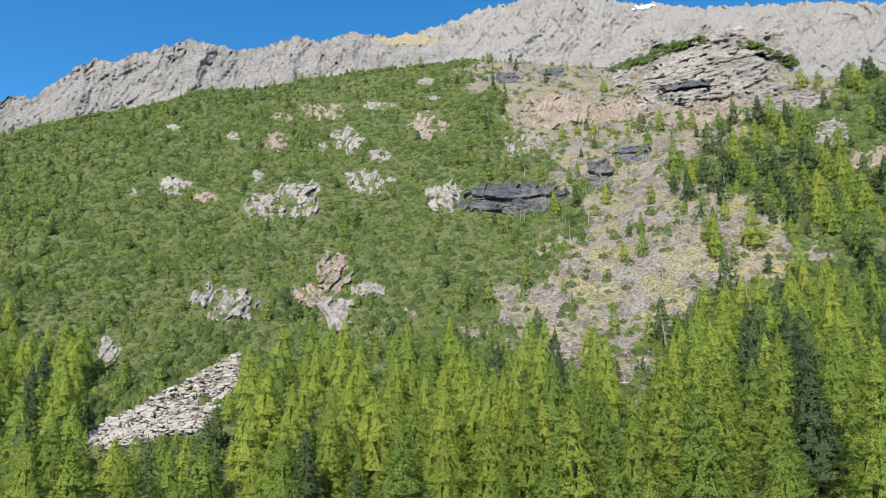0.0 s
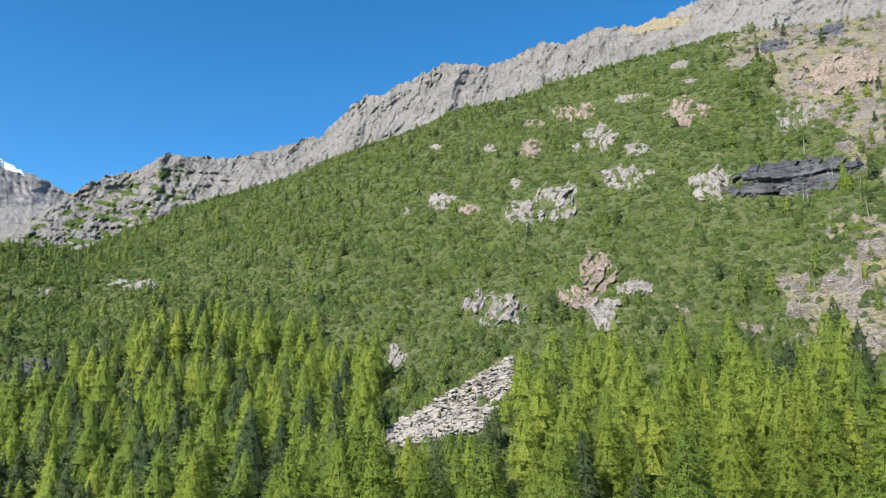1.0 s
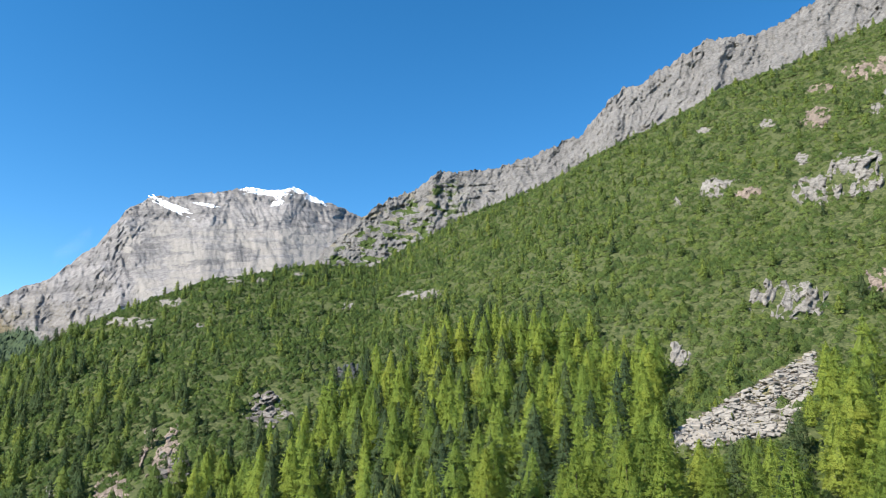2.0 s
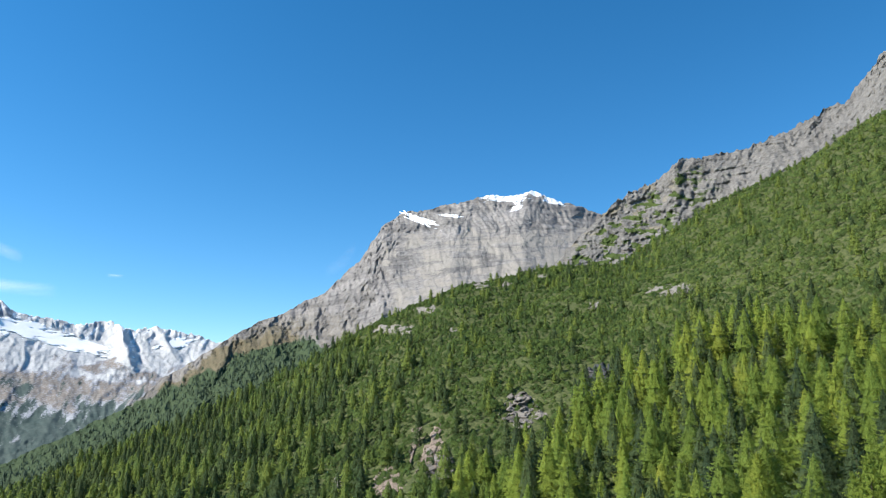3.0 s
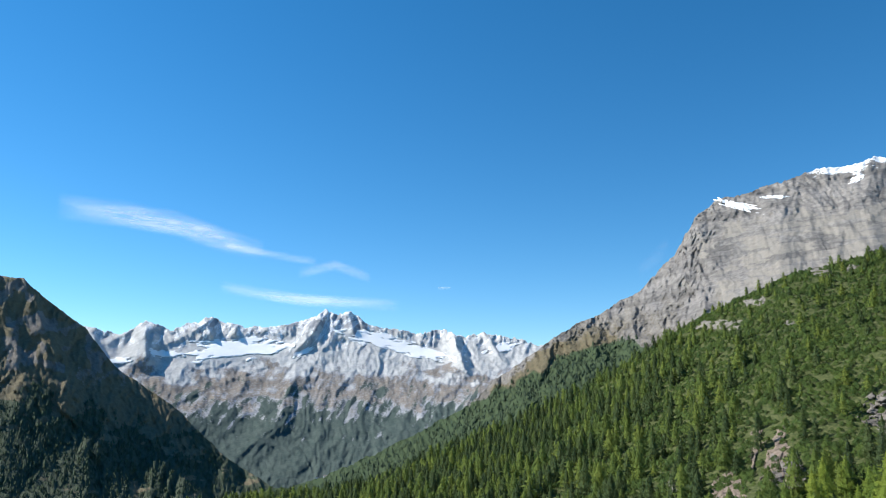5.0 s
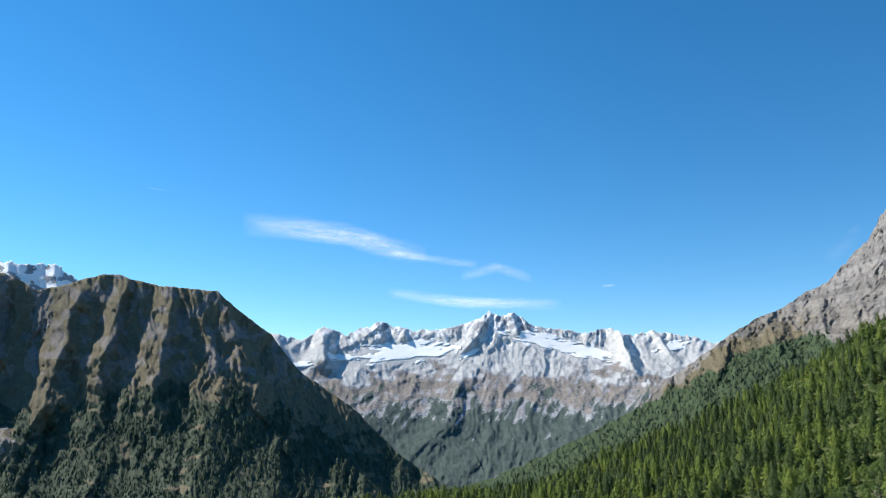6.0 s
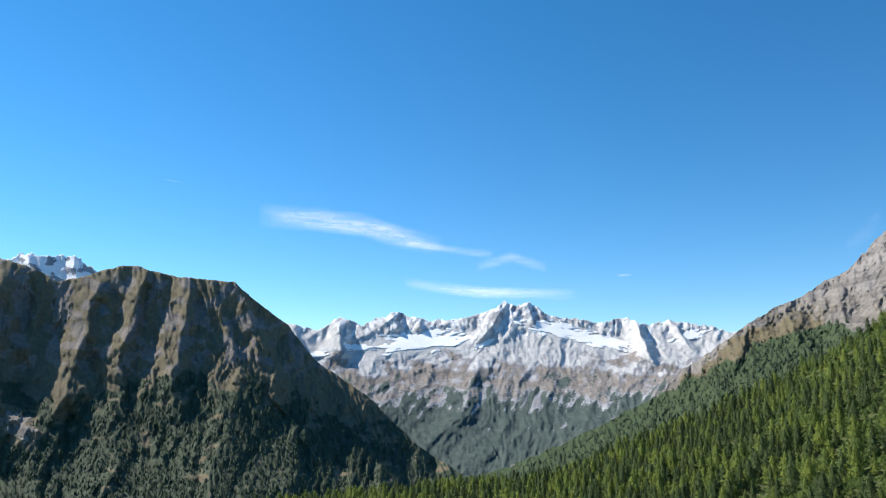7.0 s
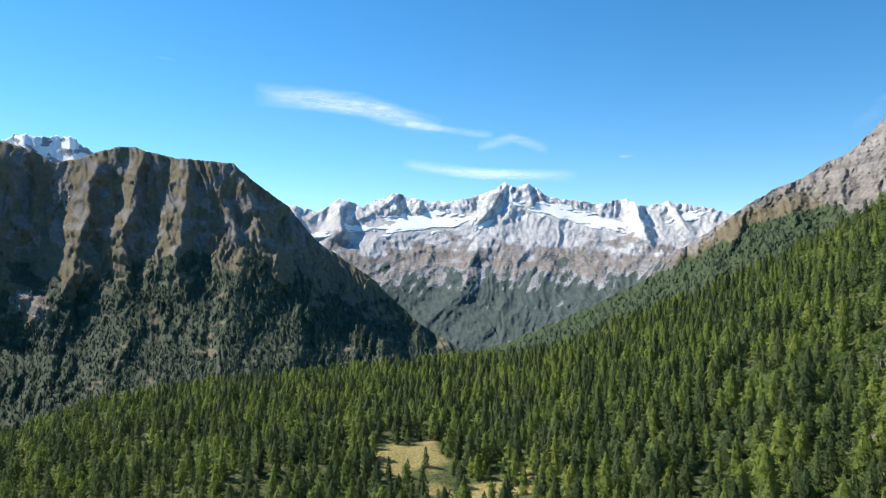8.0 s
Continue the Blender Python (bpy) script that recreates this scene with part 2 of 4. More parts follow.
# the wood colour here is tinted towards the slope's bluish shade
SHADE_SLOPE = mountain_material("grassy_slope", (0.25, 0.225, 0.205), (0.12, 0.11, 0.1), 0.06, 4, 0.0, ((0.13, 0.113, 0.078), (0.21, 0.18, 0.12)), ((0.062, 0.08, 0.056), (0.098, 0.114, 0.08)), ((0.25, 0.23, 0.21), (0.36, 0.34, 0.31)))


# ---------------------------------------------------------------- building help
def mesh_from(name, verts, faces, mat, smooth_shade=False, normals=None):
    me = bpy.data.meshes.new(name)
    verts, faces = np.asarray(verts, np.float32), np.asarray(faces, np.int32)
    k = faces.shape[1]
    me.vertices.add(len(verts))
    me.vertices.foreach_set("co", verts.ravel())
    me.loops.add(faces.size)
    me.loops.foreach_set("vertex_index", faces.ravel())
    me.polygons.add(len(faces))
    me.polygons.foreach_set("loop_start", np.arange(0, faces.size, k, dtype=np.int32))
    me.polygons.foreach_set("loop_total", np.full(len(faces), k, np.int32))
    if smooth_shade or normals is not None:
        me.polygons.foreach_set("use_smooth", np.ones(len(faces), bool))
    me.update(calc_edges=True)
    if normals is not None:
        me.attributes.new("custom_normal", "FLOAT_VECTOR", "POINT").data.foreach_set("vector", np.asarray(normals, np.float32).ravel())
        me.update()
    me.materials.append(mat)
    return me


def values(me, **named):
    for name, v in named.items():
        me.attributes.new(name, "FLOAT", "POINT").data.foreach_set("value", np.asarray(v, np.float32).ravel())


def grid_faces(rows, cols, closed=False):
    i = np.arange(rows - 1)[:, None] * cols
    j = np.arange(cols if closed else cols - 1)[None]
    k = (j + 1) % cols
    return np.stack([i + j, i + cols + j, i + cols + k, i + k], -1).reshape(-1, 4)


def polar(theta, r, z):
    a = np.radians(theta)
    return np.stack([-r * np.sin(a), r * np.cos(a), z], -1)


def part(name, data, parent, label=""):
    ob = new(name, data)
    ob.parent = parent
    return tagged(ob, label) if label else ob


# ---------------------------------------------------------------- near ground
HILL = [(-180, -14), (-100, -8), (-60, 14), (-34.1, 22.0), (-28.8, 22.8), (-28.1, 23.6), (-24.2, 25.8), (-21.7, 26.4), (-18.1, 26.2), (-14.8, 25.6), (-9.6, 26.4), (-1.8, 27.0), (4.2, 26.3),
        (13.7, 24.4), (20, 23.3), (25.5, 21.1), (32.1, 18.4), (40, 15.2), (45.9, 12.5), (49, 10.8), (53.5, 10.7), (61.8, 9.4),
        (70, 5.3), (78.7, 0.1), (82.5, -1.7), (88.6, -4.2), (93.2, -6.3), (97.6, -7.1), (106.7, -8.0), (115.6, -8.8), (121.1, -9.1), (129.6, -10.3), (134.8, -12.1), (150, -14), (180, -14)]
CREST = [(-180, 600), (-60, 680), (0, 700), (20, 720), (48, 760), (66, 720), (82, 820), (103, 760), (120, 700), (140, 620), (180, 600)]
FOOT = [(-180, -80), (-90, -50), (-30, -18), (0, -26), (40, -32), (66, -58), (80, -72), (100, -90), (180, -95)]
MIDDLE = [(-180, -105), (-90, -40), (-30, 34), (0, 26), (22, 14), (40, 0), (55, -24), (66, -40), (80, -70), (98, -92), (120, -100), (180, -110)]


def hill_z(theta, r):
    """Height of the near ground over the world's zero, from the angle to the left of north and the distance to the eye."""
    rc = table(CREST, theta)
    zc = rc * tan(table(HILL, theta))
    z1, z2 = table(FOOT, theta), table(MIDDLE, theta)
    a, b = smooth(0, 110, r), np.clip((r - 110) / 190, 0, 1)
    z = -62 + (z1 + 62) * a
    z = z + (z2 - z1) * (b * 0.5 + 0.5 * b * b)
    c = np.clip((r - 300) / (rc - 300), 0, 1)
    z = z + (zc - z2) * (c * 0.8 + 0.2 * c * c)
    over = np.clip(r - rc, 0, None)
    z = z - over * over / (over + 250) * 0.6
    low = np.where(np.abs(theta - 115) < 60, np.minimum(-130, zc - 60) - 460 * smooth(700, 2600, r), -130)
    z = np.maximum(z, low)
    x, y = -r * np.sin(np.radians(theta)), r * np.cos(np.radians(theta))
    near = smooth(40, 160, r)
    z = z + near * (fbm(x / 110, y / 110, 3) * 7 + fbm(x / 22, y / 22, 3) * 1.6) * np.where(r > rc - 30, 0.5, 1)
    return z + EYE


RAYS = np.linspace(60, 860, 401)
MEET_T, MEET_E = np.arange(-46, 142.01, 0.25), np.arange(-30, 32, 0.1)


def meetings():
    """For each angle and elevation, the distance at which a ray from the eye meets the slope (the crest's, where it passes over)."""
    t, q = np.meshgrid(MEET_T, RAYS, indexing="ij")
    top = np.maximum.accumulate(np.degrees(np.arctan2(hill_z(t, q) - EYE, q)), 1)
    return np.stack([np.interp(MEET_E, row + np.arange(len(row)) * 1e-7, RAYS, right=RAYS[row.argmax()]) for row in top])


MEET = meetings()


def hill_r(theta, el):
    a, b = np.clip((theta - MEET_T[0]) / 0.25, 0, len(MEET_T) - 1.01), np.clip((el - MEET_E[0]) / 0.1, 0, len(MEET_E) - 1.01)
    i, j = np.floor(a).astype(int), np.floor(b).astype(int)
    u, v = a - i, b - j
    return (MEET[i, j] * (1 - v) + MEET[i, j + 1] * v) * (1 - u) + (MEET[i + 1, j] * (1 - v) + MEET[i + 1, j + 1] * v) * u


SCREE_LEFT = [(-2, -15), (0, -14), (2.9, -5.2), (5.6, -4.4), (8.3, -4.9), (10.1, -8.1), (11.9, -8.2), (14.5, -11.9), (16.7, -12.5), (18.2, -9.3), (20, -8.4), (21, -7), (23.2, -6.6), (24.6, -3.2), (28, -2.5)]
SCREE_RIGHT = [(-2, -15.5), (0.7, -15.2), (3.7, -16.6), (6.2, -19.6), (8.5, -24.2), (9.2, -27), (12.4, -26.9), (15.3, -23.2), (17.9, -19.2), (19.5, -23.6), (20.9, -24.9), (21.5, -28.6), (22.5, -33), (28, -36)]
# bare outcrops: angle, elevation, half width, half height, depth in metres, stone
CROPS = [
    (15.0, 14.9, 1.5, 1.2, 4, 0), (12.0, 15.6, 1.9, 1.8, 6, 0), (6.4, 17.3, 2.1, 1.1, 4, 0), (8.2, 20.5, 1.4, 1.2, 4, 0), (13.6, 22.0, 1.2, 0.4, 2, 1), (10.3, 22.7, 2.1, 0.7, 2, 1), (14.0, 20.0, 1.1, 0.9, 3, 1),
    (1.3, 21.9, 1.8, 1.2, 3, 1), (1.4, 25.3, 0.9, 0.4, 2, 0), (0.9, 24.0, 0.7, 0.2, 2, 0), (21.7, 15.9, 1.2, 0.8, 4, 0), (19.2, 15.3, 1.1, 0.5, 3, 1), (22.1, 20.3, 0.6, 0.3, 2, 0), (8.9, 9.9, 1.5, 1.8, 5, 1),
    (10.9, 8.0, 1.7, 1.2, 4, 1), (17.3, 7.2, 2.9, 1.5, 4, 0), (8.9, 6.6, 1.7, 1.7, 4, 0), (6.0, 8.6, 1.7, 0.7, 3, 0), (2.7, 6.8, 0.6, 0.6, 2, 1), (-5.6, 15.9, 4.8, 1.4, 8, 2), (-0.3, 16.1, 1.8, 1.4, 4, 0),
    (-13.0, 17.6, 1.2, 1.1, 4, 2), (-15.7, 18.9, 1.7, 0.7, 4, 2), (-21.8, 24.4, 7.4, 2.9, 20, 3), (-20.2, 23.3, 2.4, 0.7, 12, 2), (-9.6, 22.6, 3.2, 1.6, 7, 1), (-14.9, 22.4, 3.0, 1.0, 6, 1), (-21.2, 21.5, 4.0, 0.9, 5, 1), (-27.8, 21.1, 3.4, 0.8, 5, 3),
    (-32.7, 16.4, 1.9, 0.8, 5, 1), (-30.2, 18.6, 1.3, 1.1, 4, 3), (-6.9, 20.2, 1.8, 1.2, 2, 0), (-15.7, 21.9, 0.7, 0.7, 3, 3), (-9.4, 25.6, 1.3, 0.5, 4, 2), (-5.6, 25.4, 1.3, 0.5, 4, 2),
    (25.2, 3.6, 0.9, 1.1, 2, 0), (5.4, 19.4, 1.0, 0.7, 2, 0), (10.2, 19.9, 0.5, 0.4, 2, 0), (-7.7, 20.4, 0.8, 0.5, 2, 0), (5.5, 23.3, 1.6, 0.4, 2, 0), (17.4, 20.1, 0.6, 0.4, 2, 0), (15.3, 17.3, 0.5, 0.5, 2, 0),
    (24.4, 15.1, 0.3, 0.5, 2, 0), (56.9, -0.8, 1.7, 1.7, 5, 3), (51.0, 2.1, 1.0, 1.0, 3, 2), (64.4, -3.6, 1.7, 2.1, 3, 1), (67.4, -6.2, 1.6, 1.2, 3, 1), (63.4, -4.9, 1.3, 1.6, 5, 3), (66.9, 5.7, 1.9, 0.45, 3, 0),
    (62.4, 5.7, 0.4, 0.2, 2, 0), (45.4, 8.5, 2.1, 0.5, 2, 0), (58.0, 9.3, 0.4, 0.3, 3, 0), (55.2, 9.9, 0.6, 0.2, 2, 0), (60.0, 9.2, 0.8, 0.3, 4, 0), (64.5, 7.3, 1.0, 0.4, 3, 0), (51.1, 7.5, 0.5, 0.4, 2, 0),
    (20.4, 16.2, 0.7, 0.3, 2, 0), (71.2, -6.0, 0.45, 0.8, 2, 0), (71.4, -8.9, 0.8, 0.4, 2, 0), (71.8, -11.0, 0.35, 0.6, 2, 0), (75.7, -11.6, 0.4, 0.4, 2, 0),
]


def bare_at(theta, el, grow=1.0):
    """Over 0 where an outcrop shows through the scrub."""
    best = np.full(np.shape(theta), -1.0)
    for ct, ce, w, h, deep, stone in CROPS:
        d = np.hypot((theta - ct) / w, (el - ce) / h)
        best = np.maximum(best, grow - d)
    return best


def talus_span(t):
    """Lower and upper elevation of the tongue of stones at an angle."""
    s = (26.2 - t) / 10.4
    return -4.0 + 2.2 * s + 3.0 * np.clip(s - 0.75, 0, 1) * 4, -2.6 + 6.2 * s


def in_talus(t, e, below=0.0):
    lo, hi = talus_span(t)
    return (t > 15.6) & (t < 26.4) & (e > lo - below) & (e < hi + 0.2)


def scree_at(theta, r):
    """1 on the broken stone of the gully."""
    el = np.degrees(np.arctan2(hill_z(theta, r) - EYE, r))
    wob = fbm(theta / 3.0, el / 3.0, 5, 0.65) * 3.2
    inside = np.minimum(table(SCREE_LEFT, el) - theta, theta - table(SCREE_RIGHT, el)) + wob
    return np.maximum(smooth(-1.2, 1.2, inside) * (r > 170) * smooth(-60, -40, theta), in_talus(theta, el) * 1.0)


def meadow_at(theta, r):
    w = fbm(theta / 2.5, r / 30, 3)
    return smooth(1.15, 0.85, np.minimum(np.hypot((theta - 105.8) / 2.9, (r - 366) / 22), np.hypot((theta - 99.4) / 4.4, (r - 318) / 14)) + w * 0.7)


def near_ground():
    theta = np.concatenate([np.arange(-180, -46, 2.0), np.arange(-46, 142, 0.4), np.arange(142, 180, 2.0)])
    r = np.concatenate([[0.01, 15, 35, 55], np.geomspace(70, 900, 130), np.geomspace(940, 4900, 40)])
    t, q = np.meshgrid(theta, r)
    z = hill_z(t, q)
    me = mesh_from("ground", polar(t, q, z).reshape(-1, 3), grid_faces(len(r), len(theta), True), GROUND, True)
    values(me, scree=scree_at(t, q), meadow=meadow_at(t, q))
    return tagged(new("ground", me), "steep valley side of green scrub, brown soil and grey scree", "ground", kind="structure")


near_ground()


# ---------------------------------------------------------------- mountains
def mountain(name, label, mat, crest, low, near, far, size, cover, spurs=(), jag=1.0, step=0.08, rows=170, hollow=1.0, crags=((1, 0.12),), flatness=1.0, seed=1, plates=0.8, tag="mountain", rough=None, ledge=(0, 0), ledge_at=None, gullies=(), even=3.0):
    """A mountain side over angles and elevations from the eye: its crest line, its lower edge, the distances of foot (near) and crest (far),
    spurs (angle and elevation of top and bottom, width, depth), and broken rock of several sizes. It falls away behind the crest."""
    theta = np.arange(crest[0][0], crest[-1][0] + step / 2, step)
    wide = table(far, theta).mean() * np.pi / 180
    top = table(crest, theta) + (fbm(theta / 1.6 + seed, theta * 0 + seed, 6, 0.66) * 0.2 + facets(theta * 10, theta * 0, 3.0, seed) * 0.12) * jag
    bottom = table(low, theta)
    # the body of the mountain follows the crest only broadly
    span = np.arange(crest[0][0] - even * 2, crest[-1][0] + even * 2, 0.1)
    kernel = np.hanning(int(even * 20) + 3)
    broad = np.convolve(np.pad(table(crest, span), len(kernel) // 2, "edge"), kernel / kernel.sum(), "valid")[:len(span)]

    def depth(t, e):
        f = np.clip((e - table(low, t)) / (np.interp(t, span, broad) - table(low, t)), 0, 1.3)
        d = table(near, t) + (table(far, t) - table(near, t)) * f ** hollow
        x, y = t * wide, e * wide
        strong = rough(t, e) if rough else 1.0
        for t1, e1, t2, e2, w, deep in spurs:
            s = np.clip((e - e1) / (e2 - e1), -1, 2)
            line = t1 + (t2 - t1) * s + fbm(e / 4.0 + t1, t / 8 + t1, 5, 0.5) * min(w, 1.6) * 0.35
            u = (t - line) / (w * (0.6 + 0.6 * np.clip(s, 0, 1)) * (1 + 0.2 * fbm(t / w / 1.5, e / 2.5 + t1, 3)))
            form = np.clip(np.where(u > 0, 1 - u, 1 + u * 1.7), 0, 1)
            d = d - deep * form * smooth(-0.12, 0.2, s) * smooth(1.3, 0.75, s)
        for scale, amount in crags:
            k = size * scale
            wx, wy = x + fbm(x / k / 2, y / k / 2, 2) * k * 0.4, y + fbm(x / k / 2 + 50, y / k / 2, 2) * k * 0.4
            d = d - (facets(wx, wy / flatness, k, seed) * plates + (ridged(wx / k / 1.5, wy / k / 1.5 / flatness, 4) - 0.4) * 0.7) * k * amount * 2.2 * strong
        for w, deep, lean, tall in gullies:
            gx = x + lean * y + fbm(x / w / 3 + 5, y / w / 3, 3) * w * 0.7
            d = d - (ridged(gx / w + seed * 3.1, y / w / tall + seed, 5, 0.55) - 0.45) * deep * 2 * strong
        if ledge[0]:
            strong = strong * (ledge_at(t, e) if ledge_at else 1.0)
            y = y + fbm(x / ledge[0] / 7, y / ledge[0] / 2, 4) * ledge[0] * 0.9 + x * 0.06
            for k, amount in ((ledge[0], 1.0), (ledge[0] * 0.37, 0.4)):
                part_of = y / k - np.floor(y / k)
                d = d + (part_of - smooth(0.75, 1.0, part_of) - 0.4) * ledge[1] * amount * strong * smooth(-0.5, 0.4, fbm(x / k / 3 + 7, y / k, 3))
        return d

    s = np.linspace(0, 1, rows)
    t, q = np.meshgrid(theta, s)
    e = bottom + (top - bottom) * q
    d = depth(t, e)
    # the far side of the crest
    back_e = np.stack([top - 1.2, top - 3.0])
    back_d = np.stack([d[-1] * 1.03, d[-1] * 1.06])
    tb = np.stack([theta, theta])
    t, e, d = np.concatenate([t, tb]), np.concatenate([e, back_e]), np.concatenate([d, back_d])
    p = polar(t, d * np.cos(np.radians(e)), d * np.sin(np.radians(e)) + EYE)
    me = mesh_from(name, p.reshape(-1, 3), grid_faces(len(t), len(theta)), mat)
    values(me, **cover(t, e, table(crest, t)))
    return depth, tagged(new(name, me), label, tag)


def patch(t, e, at, up, w, h, slant=0.0, seed=0.0):
    """1 inside a ragged lens-shaped field."""
    u, v = t - at, e - up - (t - at) * slant
    return smooth(1.2, 0.75, np.hypot(u / w, v / h) + fbm(t / w * 1.7 + seed, e / h * 1.7, 4) * 0.55)


RIDGE = [(-48, 24), (-34.7, 26.5), (-28.5, 28.0), (-22.7, 28.9), (-18.8, 29.7), (-16, 30.2), (-10.8, 31.6), (-3.8, 30.8), (-0.3, 29.7), (4.7, 28.5),
         (7.9, 28.8), (11, 27.8), (12.5, 28.1), (17.1, 26.6), (20.1, 26.8), (21.1, 26.8), (28, 24.0), (29.4, 23.4), (31.7, 20.9), (35.8, 19.6),
         (37.5, 18.9), (41, 18.4), (44, 18.4), (45.5, 17.0), (48.2, 16.0), (50.3, 14.5), (52.6, 12.4), (54, 11.1), (57, 8)]


def ridge_cover(t, e, top):
    return {"debris": smooth(5, -3, t) * (0.45 + 0.5 * smooth(0.2, -0.25, fbm(t / 3, e / 1.5, 4))) + smooth(0.0, 0.5, fbm(t / 2 + 9, e / 2, 4)) * 0.4,
            "grass": patch(t, e, 3.0, 28.4, 2.6, 0.35) + smooth(36, 47, t) * smooth(0.2, 0.6, fbm(t / 1.5, e / 0.8 + 4, 4)) * 0.5,
            "wood": smooth(36, 46, t) * smooth(-0.05, 0.35, fbm(t / 1.2, e / 0.5, 5, 0.6)) * smooth(0, -1.2, e - top) * 0.85,
            "snow": np.zeros_like(t)}


RIDGE_AT, RIDGE_OB = mountain("rocky_ridge", "long grey jagged rock ridge above the scrub slope", RIDGE_ROCK, RIDGE, [(t, h - 2.0) for t, h in HILL],
         [(-48, 960), (0, 980), (45, 900), (57, 880)], [(-48, 1350), (0, 1300), (30, 1200), (45, 1100), (57, 1000)], 60, ridge_cover,
         [(20, 27, 22, 20, 1.6, 20), (12.5, 28, 14, 22, 1.5, 16), (8, 28.6, 7, 23, 1.2, 16), (28.5, 24, 29.5, 18, 1.3, 16), (36, 19.5, 38, 14, 1.6, 14), (44, 18, 45, 12, 1.5, 18), (-8, 31, -6, 25, 2, 20), (-20, 29, -21, 24, 2, 20)],
         1.25, 0.09, 96, 0.9, ((0.3, 0.07), (0.12, 0.12)), 1.6, 3, 0.5, rough=lambda t, e: 1.05 + 0.1 * smooth(1, 8, t) - 0.4 * smooth(33, 38, t), ledge=(20, 9), ledge_at=lambda t, e: smooth(33, 38, t), gullies=((60, 9, 0.7, 2.2), (26, 6, -0.5, 1.8), (10, 3.5, 0.4, 1.5)), even=2.0)

PEAK = [(40, 10), (47.3, 13.6), (50.2, 14.7), (53.8, 16.0), (55.8, 16.8), (57.2, 16.4), (59.5, 16.5), (64, 15.5), (66.6, 15.1), (68.3, 13.9), (70.1, 11.1), (72.8, 8.6),
        (75.9, 6.9), (79, 5.5), (81.7, 3.6), (84.9, 1.3), (86.6, -0.3), (90.9, -2.5), (94.9, -4.3), (98.1, -5.7), (104, -6.9)]
PEAK_WOOD = [(60, 6), (70, 3.6), (75, 5.0), (80, 3.1), (84, 1.1), (86.4, 0.0), (92, -2.0), (98, -5.0), (104, -6)]


def peak_cover(t, e, top):
    n = fbm(t / 1.4, e / 1.4, 5)
    return {"debris": smooth(14.0, 13.2, e + n * 0.7) * smooth(68.5, 65.5, t + n * 2) * (0.35 + 0.6 * smooth(-0.3, 0.25, fbm(t / 3 + e / 2, e / 0.6, 5))),
            "grass": smooth(73, 79, t + n * 3) * smooth(-0.3, -1.8, e - top + n * 1.6) * 0.42 + smooth(9.0, 7, e + n * 2.5) * smooth(66, 70, t) * 0.4 + smooth(75, 82, t + n * 3) * smooth(-0.1, -0.9, e - top + n) * 0.3,
            "wood": smooth(0.5, -0.5, e - table(PEAK_WOOD, t) + n * 0.6),
            "snow": smooth(-0.7, -0.05, e - top + fbm(t / 1.2, e / 0.4, 4) * 0.45) * smooth(52.5, 54, t) * smooth(61, 59, t)}


PEAK_AT, PEAK_OB = mountain("grey_peak", "massive grey banded rock peak with thin snow on top", PEAK_ROCK, PEAK, [(40, 9), (62, 7), (70, 3), (78, -2), (88, -6.5), (104, -10)],
                   [(40, 1700), (66, 1500), (80, 1350), (104, 1150)], [(40, 2600), (66, 2500), (80, 2050), (104, 1500)], 110, peak_cover,
                   [(67.5, 14.8, 72, 5, 2.0, 25), (73, 8, 74, 4, 0.8, 12), (75.6, 6.8, 76.5, 3, 1.1, 18), (79.5, 5.2, 82, 0, 1.2, 25), (62, 15.5, 63, 9, 2.4, 30), (56, 16.5, 57, 8, 3, 40), (86.5, -0.2, 88, -3, 1.2, 20)],
                   0.7, 0.085, 140, 1.0, ((0.18, 0.1), (0.08, 0.16)), 1.2, 5, 0.3, rough=lambda t, e: 0.55 + 0.6 * smooth(13.2, 13.8, e) + 1.1 * smooth(65.5, 69, t) - 0.35 * smooth(76, 82, t), ledge=(46, 7), ledge_at=lambda t, e: 1.2 - 0.7 * smooth(66, 70, t), gullies=((110, 18, -0.5, 2.4), (42, 9, 0.2, 2.0), (16, 4, -0.2, 1.8)), even=3.0)

RANGE = [(70, 3), (76.8, 3.9), (80.6, 4.4), (81.8, 4.85), (85.2, 5.5), (86.7, 5.2), (88.3, 5.7), (90.5, 5.5), (94.5, 6.1), (96, 7.3), (96.9, 6.7), (97.9, 7.3),
         (99.9, 6.2), (103.8, 5.65), (106.8, 6.4), (109.5, 5.4), (111.3, 5.9), (113, 4.9), (115.3, 5.4), (118.3, 5.0), (124, 4)]


SNOWFIELDS = ((104.6, 4.1, 3.5, 0.8, -0.1, 2), (94.0, 5.0, 2.9, 0.55, 0.17, 7), (90.3, 4.0, 3.0, 0.45, 0.2, 31), (109.9, 3.6, 1.3, 0.28, 0.05, 9), (112.9, 3.0, 0.9, 0.25, -0.1, 17), (83.8, 4.3, 1.3, 0.4, -0.2, 4), (99.6, 3.9, 0.9, 0.25, -0.45, 6))


def snowfields(t, e):
    total = 0
    for at, up, w, h, slant, seed in SNOWFIELDS:
        total = total + smooth(1.5, 0.9, np.hypot((t - at) / w, (e - up - (t - at) * slant) / h))
    return np.clip(total, 0, 1)


